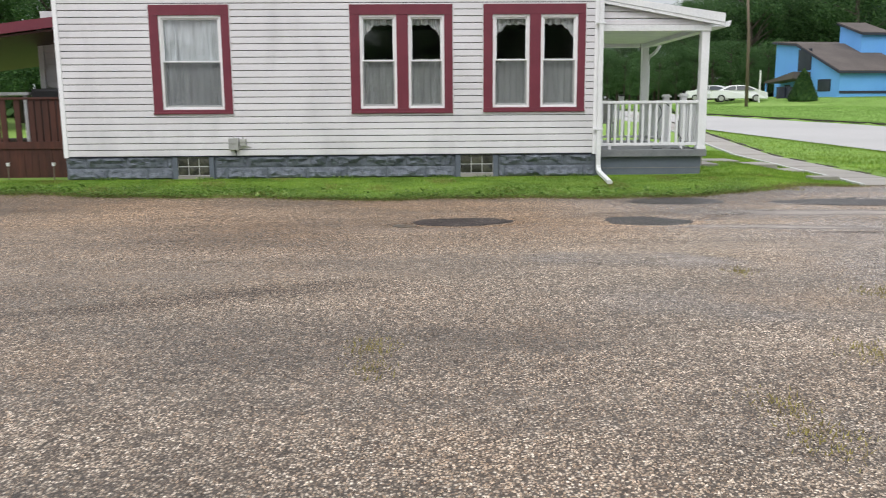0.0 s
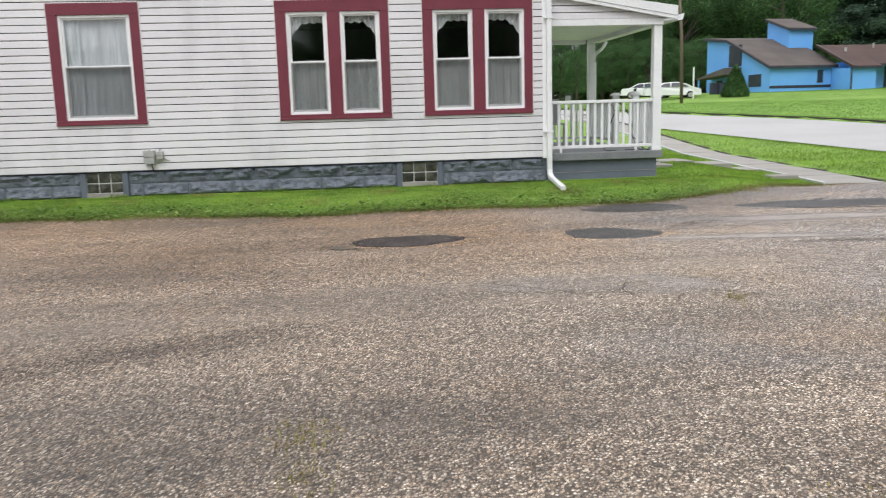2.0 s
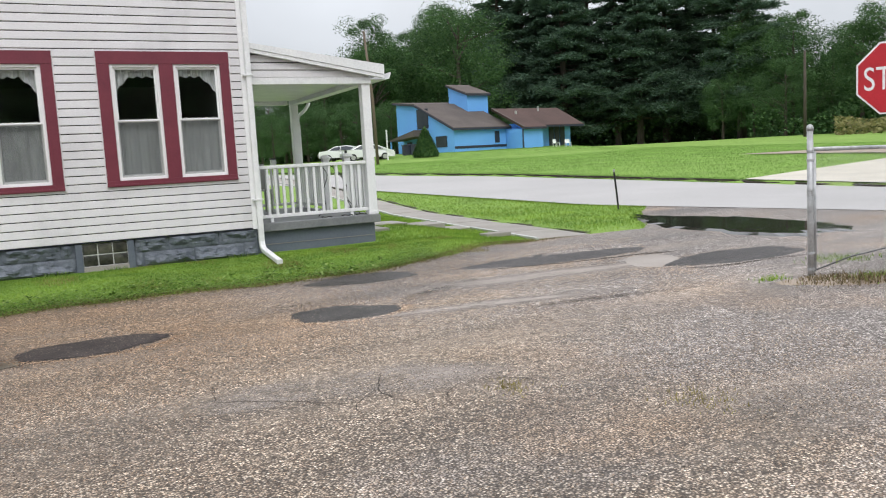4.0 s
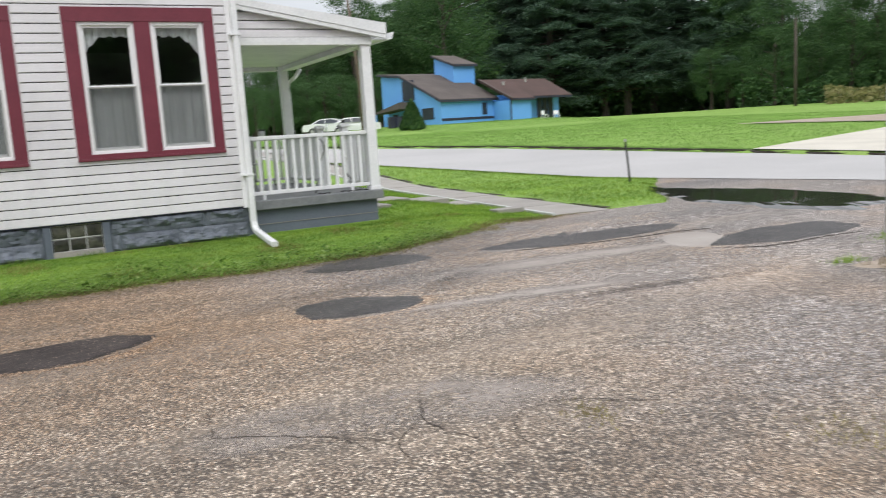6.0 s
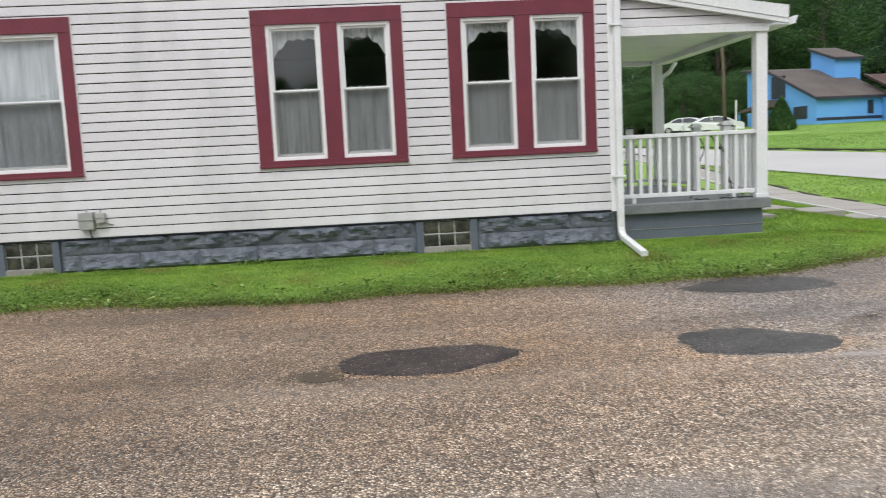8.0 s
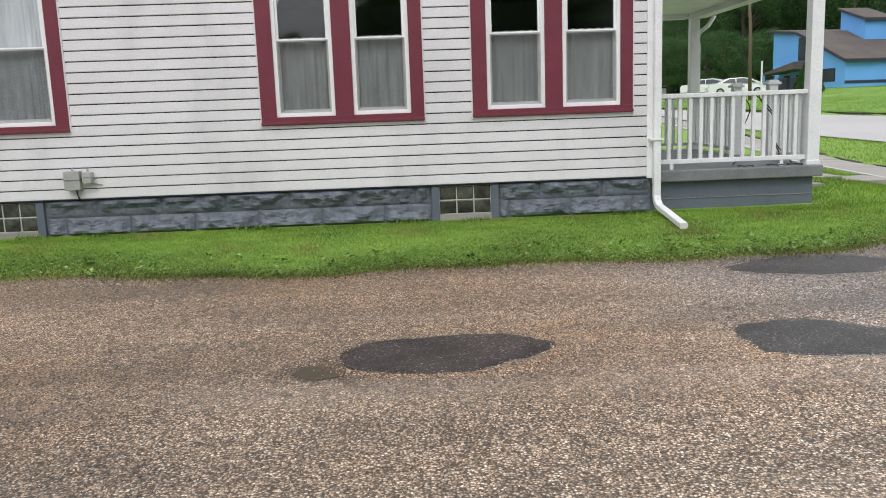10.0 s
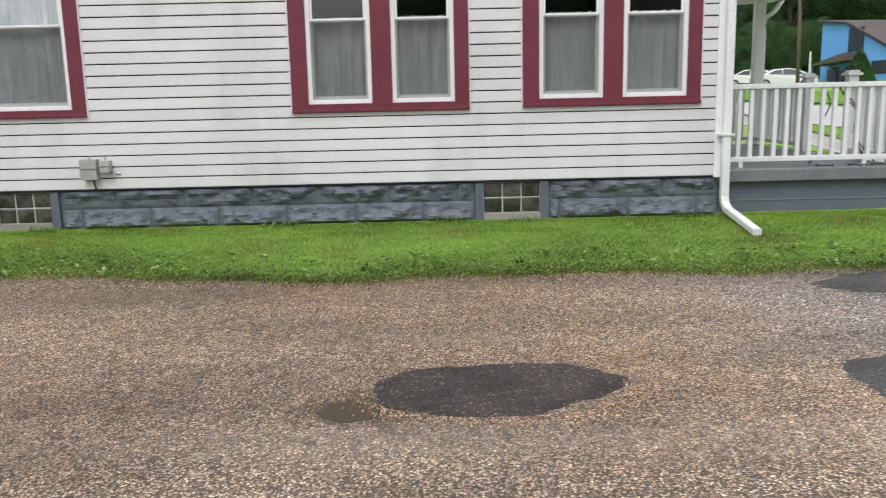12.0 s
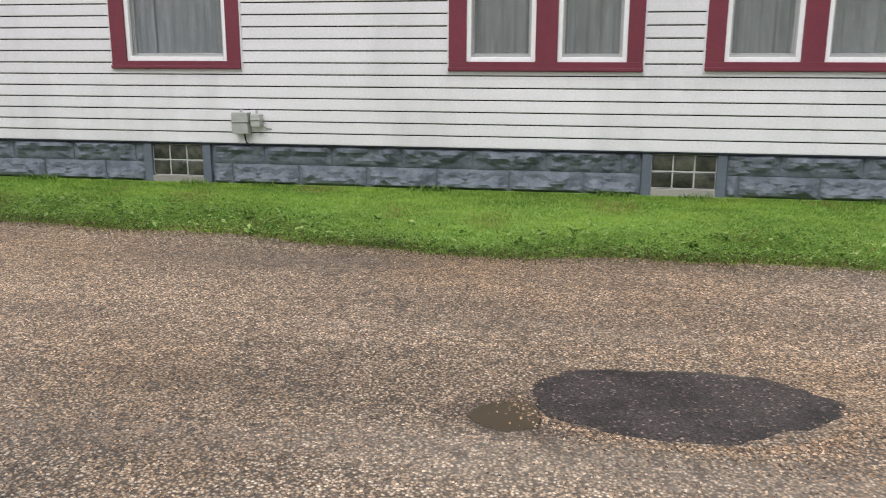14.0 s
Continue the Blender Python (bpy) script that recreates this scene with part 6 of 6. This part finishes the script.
x, y = scatter(rs, 190000, 15, 48, 8, 72)
u = across(x, y)
off = (x - 20.55) * 0.2 - (y - 21.5) * 0.98
track_i = (np.degrees(np.arctan2(x - 0.156, y - 3.512)) - 47.5) / 0.6
track_d = np.hypot(x - 0.156, y - 3.512)
on_track = (track_i > 0) & (track_d > 44.6 - 0.33 * track_i) & (track_d < 44.7 + 0.27 * track_i)
k = (u > ROAD_E + rs.normal(size=len(x)) * 0.08) & ~((off > -0.05) & (off < 5.0)) & ~on_track
blades("far_lawn_grass", x[k], y[k], 0.03, 0.07, 0.011, 4, "wide mown lawn across the street", FARBLADE, 0.01)
x, y = scatter(rs, 26000, -0.25, 0.25, 6, 80)
x = x + ROAD_E + 0.08 + bend(y)
k = (y > 21.5) | (y < 16.3)
x, y = x[k], y[k]
blades("kerb_grass", x, y, 0.04, 0.10, 0.010, 5, "longer grass hanging over the far road edge", FARBLADE)
# tufts growing against the foundation
x = rs.uniform(-6.3, 2.9, 5000)
y = W - 0.075 - np.abs(rs.normal(size=5000)) * 0.04
k = np.sin(x * 3.1) + np.sin(x * 7.7) + rs.normal(size=5000) * 0.5 > 1.15
blades("foundation_weeds", x[k], y[k], 0.02, 0.08, 0.007, 6, "weeds and long grass against the foundation", CLOVER)


def clover(name, x, y, seed, size):
    """Round leaflets in threes on short stalks."""
    rs = np.random.RandomState(seed)
    n = len(x)
    z = land(x, y) + rs.uniform(0.02, 0.065, n)
    a = rs.uniform(0, 6.283, n)
    s = size * rs.uniform(0.6, 1.3, n)
    quads = []
    tx, ty = rs.normal(size=n) * 0.35, rs.normal(size=n) * 0.35
    for j in range(3):
        b = a + j * 2.094
        d = np.stack([np.cos(b), np.sin(b), tx * np.cos(b) + ty * np.sin(b)], 1)
        e = np.stack([-np.sin(b), np.cos(b), -tx * np.sin(b) + ty * np.cos(b)], 1)
        c = np.stack([x, y, z], 1)
        quads.append(np.stack([c, c + (d * 0.55 + e * 0.5) * s[:, None], c + d * 1.05 * s[:, None], c + (d * 0.55 - e * 0.5) * s[:, None]], 1))
    ob = quad_cloud(name, np.concatenate(quads), CLOVER)
    return tagged(ob, "low clover and broad weeds along the gravel edge", "clover", kind="stuff")


x, y = scatter(rs, 60000, -8, 5.2, 12.3, 13.8)
e = edge_y(x)
thick = 0.62 + 0.2 * np.sin(1.3 * x) + 0.12 * np.sin(3.9 * x + 2)
k = (y > e + rs.normal(size=len(x)) * 0.05) & (y < e + thick * rs.uniform(0.2, 1.15, len(x)))
clover("clover", x[k], y[k], 8, 0.0105)
x, y = scatter(rs, 900, -7, 4.5, 12.4, 13.6)
k = (y > edge_y(x) + 0.02) & (y < edge_y(x) + 0.6)
clover("broad_weeds", x[k], y[k], 9, 0.035)


def chips(name, x, y, size, seed, label):
    """Loose stone chips, each a small uneven eight-sided lump."""
    rs = np.random.RandomState(seed)
    n = len(x)
    s = size * rs.uniform(0.55, 1.25, n)
    z = land(x, y) + 0.004 + s * 0.18
    c = np.stack([x, y, z], 1)
    a = rs.uniform(0, 6.283, n)
    ex = np.stack([np.cos(a), np.sin(a), rs.normal(size=n) * 0.25], 1) * (s * rs.uniform(0.45, 0.7, n))[:, None]
    ey = np.stack([-np.sin(a), np.cos(a), rs.normal(size=n) * 0.25], 1) * (s * rs.uniform(0.35, 0.55, n))[:, None]
    ez = np.stack([rs.normal(size=n) * 0.2, rs.normal(size=n) * 0.2, np.ones(n)], 1) * (s * rs.uniform(0.3, 0.45, n))[:, None]
    v = np.stack([c + ex, c + ey, c - ex, c - ey, c + ez, c - ez], 1).reshape(-1, 3)
    f = np.array([(0, 1, 4), (1, 2, 4), (2, 3, 4), (3, 0, 4)])
    faces = (np.arange(n)[:, None, None] * 6 + f[None]).reshape(-1, 3)
    me = bpy.data.meshes.new(name)
    me.vertices.add(len(v))
    me.vertices.foreach_set("co", v.astype(np.float32).ravel())
    me.loops.add(faces.size)
    me.loops.foreach_set("vertex_index", faces.astype(np.int32).ravel())
    me.polygons.add(len(faces))
    me.polygons.foreach_set("loop_start", np.arange(0, faces.size, 3, dtype=np.int32))
    me.update(calc_edges=True)
    me.materials.append(CHIP)
    return tagged(new(name, me), label, "gravel", kind="stuff")


def chip_material():
    m, n, l, b = nodes_of("stone_chip")
    g = n.new("ShaderNodeNewGeometry")
    col = ramp_of(n, l, g.outputs["Random Per Island"], [(0.0, (0.04, 0.028, 0.02)), (0.3, (0.17, 0.122, 0.088)), (0.6, (0.37, 0.275, 0.195)), (0.85, (0.52, 0.415, 0.31)), (1.0, (0.80, 0.69, 0.56))])
    sx = n.new("ShaderNodeSeparateXYZ")
    l.new(coords(n, l), sx.inputs[0])
    warm = n.new("ShaderNodeMapRange")
    warm.inputs[1].default_value, warm.inputs[2].default_value, warm.inputs[3].default_value, warm.inputs[4].default_value = 7.0, 9.5, -0.3, 0.32
    l.new(sx.outputs["Y"], warm.inputs[0])
    f = n.new("ShaderNodeMath")
    f.use_clamp = True
    l.new(noise_tex(n, l, coords(n, l), 0.6, 4), f.inputs[0])
    side = n.new("ShaderNodeMapRange")
    side.inputs[1].default_value, side.inputs[2].default_value, side.inputs[3].default_value, side.inputs[4].default_value = 0.8, 3.2, 0.0, -0.5
    l.new(sx.outputs["X"], side.inputs[0])
    ws = n.new("ShaderNodeMath")
    l.new(warm.outputs[0], ws.inputs[0])
    l.new(side.outputs[0], ws.inputs[1])
    l.new(ws.outputs[0], f.inputs[1])
    col = mixed(n, l, 0.6, col, mixed(n, l, f.outputs[0], (0.55, 0.55, 0.56), (1.0, 0.71, 0.44)), "MULTIPLY")
    damp = n.new("ShaderNodeMapRange")
    damp.inputs[1].default_value, damp.inputs[2].default_value, damp.inputs[3].default_value, damp.inputs[4].default_value = 0.3, 0.62, 0.6, 1.12
    l.new(noise_tex(n, l, coords(n, l, (0.25, 0.9, 1)), 1.3, 6, 0.6), damp.inputs[0])
    dm = n.new("ShaderNodeVectorMath")
    dm.operation = "SCALE"
    l.new(col, dm.inputs[0])
    l.new(damp.outputs[0], dm.inputs["Scale"])
    col = dm.outputs[0]
    sc = n.new("ShaderNodeVectorMath")
    sc.operation = "SCALE"
    sc.inputs["Scale"].default_value = 1.32
    west = n.new("ShaderNodeMapRange")
    west.inputs[1].default_value, west.inputs[2].default_value, west.inputs[3].default_value, west.inputs[4].default_value = -1.0, 5.0, 1.06, 1.34
    l.new(sx.outputs["X"], west.inputs[0])
    l.new(west.outputs[0], sc.inputs["Scale"])
    l.new(col, sc.inputs[0])
    l.new(sc.outputs[0], b.inputs["Base Color"])
    b.inputs["Roughness"].default_value = 0.7
    return m


CHIP = chip_material()
rs = np.random.RandomState(41)
n = 420000
y = 2.2 + 10.6 * rs.uniform(0, 1, n)
x = rs.uniform(-1, 1, n) * (2.0 + 0.42 * y) + 0.09 * y
dens = 0.6 + 0.45 * np.sin(0.9 * x + 0.5 * np.sin(1.1 * y)) * np.sin(0.7 * y + 0.4 * x)
for wx, wy, wa, wb, wt in RUBBED:
    dx, dy = x - wx, y - wy
    q = ((dx * math.cos(wt) + dy * math.sin(wt)) / wa) ** 2 + ((dy * math.cos(wt) - dx * math.sin(wt)) / wb) ** 2
    dens = dens - 0.75 * np.clip(1.3 - q, 0, 0.8)
on_patch = (((x - 0.385) / 0.64) ** 2 + ((y - 10.07) / 0.41) ** 2 < 0.84 + 0.3 * rs.uniform(-1, 1, n)) | (((x - 2.63) / 0.58) ** 2 + ((y - 9.95) / 0.48) ** 2 < 0.8 + 0.4 * rs.uniform(-1, 1, n)) | (((x - 3.66) / 0.75) ** 2 + ((y - 12.07) / 0.45) ** 2 < 0.85 + 0.3 * rs.uniform(-1, 1, n)) | (((x - 6.45) / 1.6) ** 2 + ((y - 11.78) / 0.42) ** 2 < 0.9) | (((x - 8.05) / 1.25) ** 2 + ((y - 10.15) / 0.52) ** 2 < 0.9) | (np.hypot(x - 7.05, y - 10.62) < 0.42)
k = (y < edge_y(x) + 0.03) & (rs.uniform(0, 1, n) < np.clip(dens, 0.05, 1)) & (~on_patch | (rs.uniform(0, 1, n) < 0.025)) & (((x + 0.31) / 0.14) ** 2 + ((y - 9.78) / 0.18) ** 2 > 1)
chips("loose_chips", x[k], y[k], 0.0112, 1, "loose tan, pink and grey stone chips on the lot")
# chips thrown up against the near rims of the repairs
a = rs.uniform(3.3, 6.2, 2600)
f = 1.0 + np.abs(rs.normal(size=2600)) * 0.12
x = np.where(np.arange(2600) % 2, 0.385 + 0.66 * f * np.cos(a), 2.66 + 0.58 * f * np.cos(a))
y = np.where(np.arange(2600) % 2, 10.07 + 0.41 * f * np.sin(a), 10.0 + 0.44 * f * np.sin(a))
chips("rim_chips", x, y, 0.0135, 2, "pale stone chips gathered along the asphalt repairs")


# ---- cracks in the old surface ----
def crack(pts, width, seed):
    rnd = random.Random(seed)
    fine = []
    for (xa, ya), (xb, yb) in zip(pts, pts[1:]):
        m = max(2, int(math.hypot(xb - xa, yb - ya) / 0.04))
        for i in range(m):
            t = i / m
            fine.append((xa + (xb - xa) * t + rnd.gauss(0, 0.008), ya + (yb - ya) * t + rnd.gauss(0, 0.008)))
    verts, faces = [], []
    for i, (x, y) in enumerate(fine):
        w = width * rnd.uniform(0.3, 1.0) * min(1.0, 0.25 + i / 6, 0.25 + (len(fine) - i) / 6)
        x2, y2 = fine[min(i + 1, len(fine) - 1)]
        x1, y1 = fine[max(i - 1, 0)]
        d = math.hypot(x2 - x1, y2 - y1) or 1
        nx, ny = -(y2 - y1) / d * w, (x2 - x1) / d * w
        for s in (-1, 1):
            px, py = x + s * nx, y + s * ny
            verts.append((px, py, float(land(px, py)) + 0.0105))
    for i in range(len(fine) - 1):
        faces.append((2 * i, 2 * i + 1, 2 * i + 3, 2 * i + 2))
    return tagged(raw("crack", verts, faces, TAR), "dark crack in the worn asphalt", "crack", "pavement cracks", "structure")


TAR = surf("crack_dirt", (0.03, 0.024, 0.019), (0.055, 0.043, 0.033), 6, 60, 0.9, 0.4, 0.003, vary=0)
crack([(1.02, 8.08), (0.97, 7.80), (0.93, 7.59), (1.15, 7.46), (1.42, 7.23), (1.5, 7.00)], 0.0052, 1)
crack([(2.04, 7.60), (1.96, 7.40), (1.87, 7.20), (1.88, 6.96), (2.0, 6.70)], 0.0052, 2)
crack([(1.87, 7.20), (1.75, 7.10), (1.64, 7.00), (1.58, 6.70)], 0.0042, 3)
crack([(2.75, 7.10), (2.56, 7.01), (2.3, 6.99), (2.12, 6.78), (2.1, 6.50)], 0.0046, 4)
crack([(1.42, 7.23), (1.64, 7.00)], 0.0043, 5)
crack([(2.56, 7.01), (2.9, 6.70), (3.2, 6.75)], 0.0050, 6)
crack([(4.4, 12.10), (4.2, 11.80), (4.25, 11.60)], 0.0050, 7)
crack([(5.1, 11.52), (6.09, 11.29), (6.89, 11.20), (7.3, 11.22), (7.9, 11.05)], 0.032, 8)
crack([(6.75, 9.86), (7.1, 9.62), (7.44, 9.57), (8.0, 9.6), (8.6, 9.52)], 0.030, 9)

# yellowed weeds rooted in the gravel
for k, (wx, wy, wr, wn) in enumerate(((-0.38, 4.63, 0.08, 200), (-0.36, 4.2, 0.06, 110), (1.54, 3.57, 0.08, 170), (1.53, 3.2, 0.09, 200), (2.39, 4.36, 0.1, 220), (2.55, 6.75, 0.07, 150), (3.25, 5.84, 0.1, 180))):
    rr = np.random.RandomState(90 + k)
    blades("gravel_weeds", wx + rr.normal(size=wn) * wr, wy + rr.normal(size=wn) * wr * 1.4, 0.010, 0.036, 0.0045, 91 + k, "low yellowed weeds rooted in the gravel", DRYGRASS, 0.006)

# rough growth under the gate
for k, (wx, wy, wr, wn, wm) in enumerate(((7.05, 8.02, 0.2, 500, STRAW), (7.35, 7.75, 0.22, 600, STRAW), (6.72, 8.42, 0.1, 110, BLADE), (7.7, 7.6, 0.25, 420, STRAW), (7.45, 7.8, 0.2, 160, BLADE), (8.4, 8.9, 0.25, 260, BLADE))):
    rr = np.random.RandomState(190 + k)
    blades("gate_weeds", wx + rr.normal(size=wn) * wr, wy + rr.normal(size=wn) * wr * 0.6, 0.015, 0.07, 0.005, 191 + k, "dry straw and weeds matted under the gate", wm, 0.03)

# straw and dead grass along the edge of the gravel
rs = np.random.RandomState(55)
x = rs.uniform(-9, 8, 26000)
y = edge_y(x) + 0.05 + rs.normal(size=26000) * 0.12
k = clear_of_paving(x, y)
blades("dead_grass", x[k], y[k], 0.008, 0.035, 0.004, 56, "dead straw-coloured grass along the gravel edge", STRAWMIX, 0.008)
x, y = scatter(rs, 60000, -9, 6, 12.9, 14.25)
k = (np.sin(2.3 * x + 1) * np.sin(5.1 * y + 0.7 * x) + 0.5 * np.sin(6.7 * x) + rs.normal(size=len(x)) * 0.35 > 0.95) & clear_of_paving(x, y)
blades("dry_grass", x[k], y[k], 0.02, 0.045, 0.004, 57, "yellowed patches in the mown lawn", DRYGRASS)
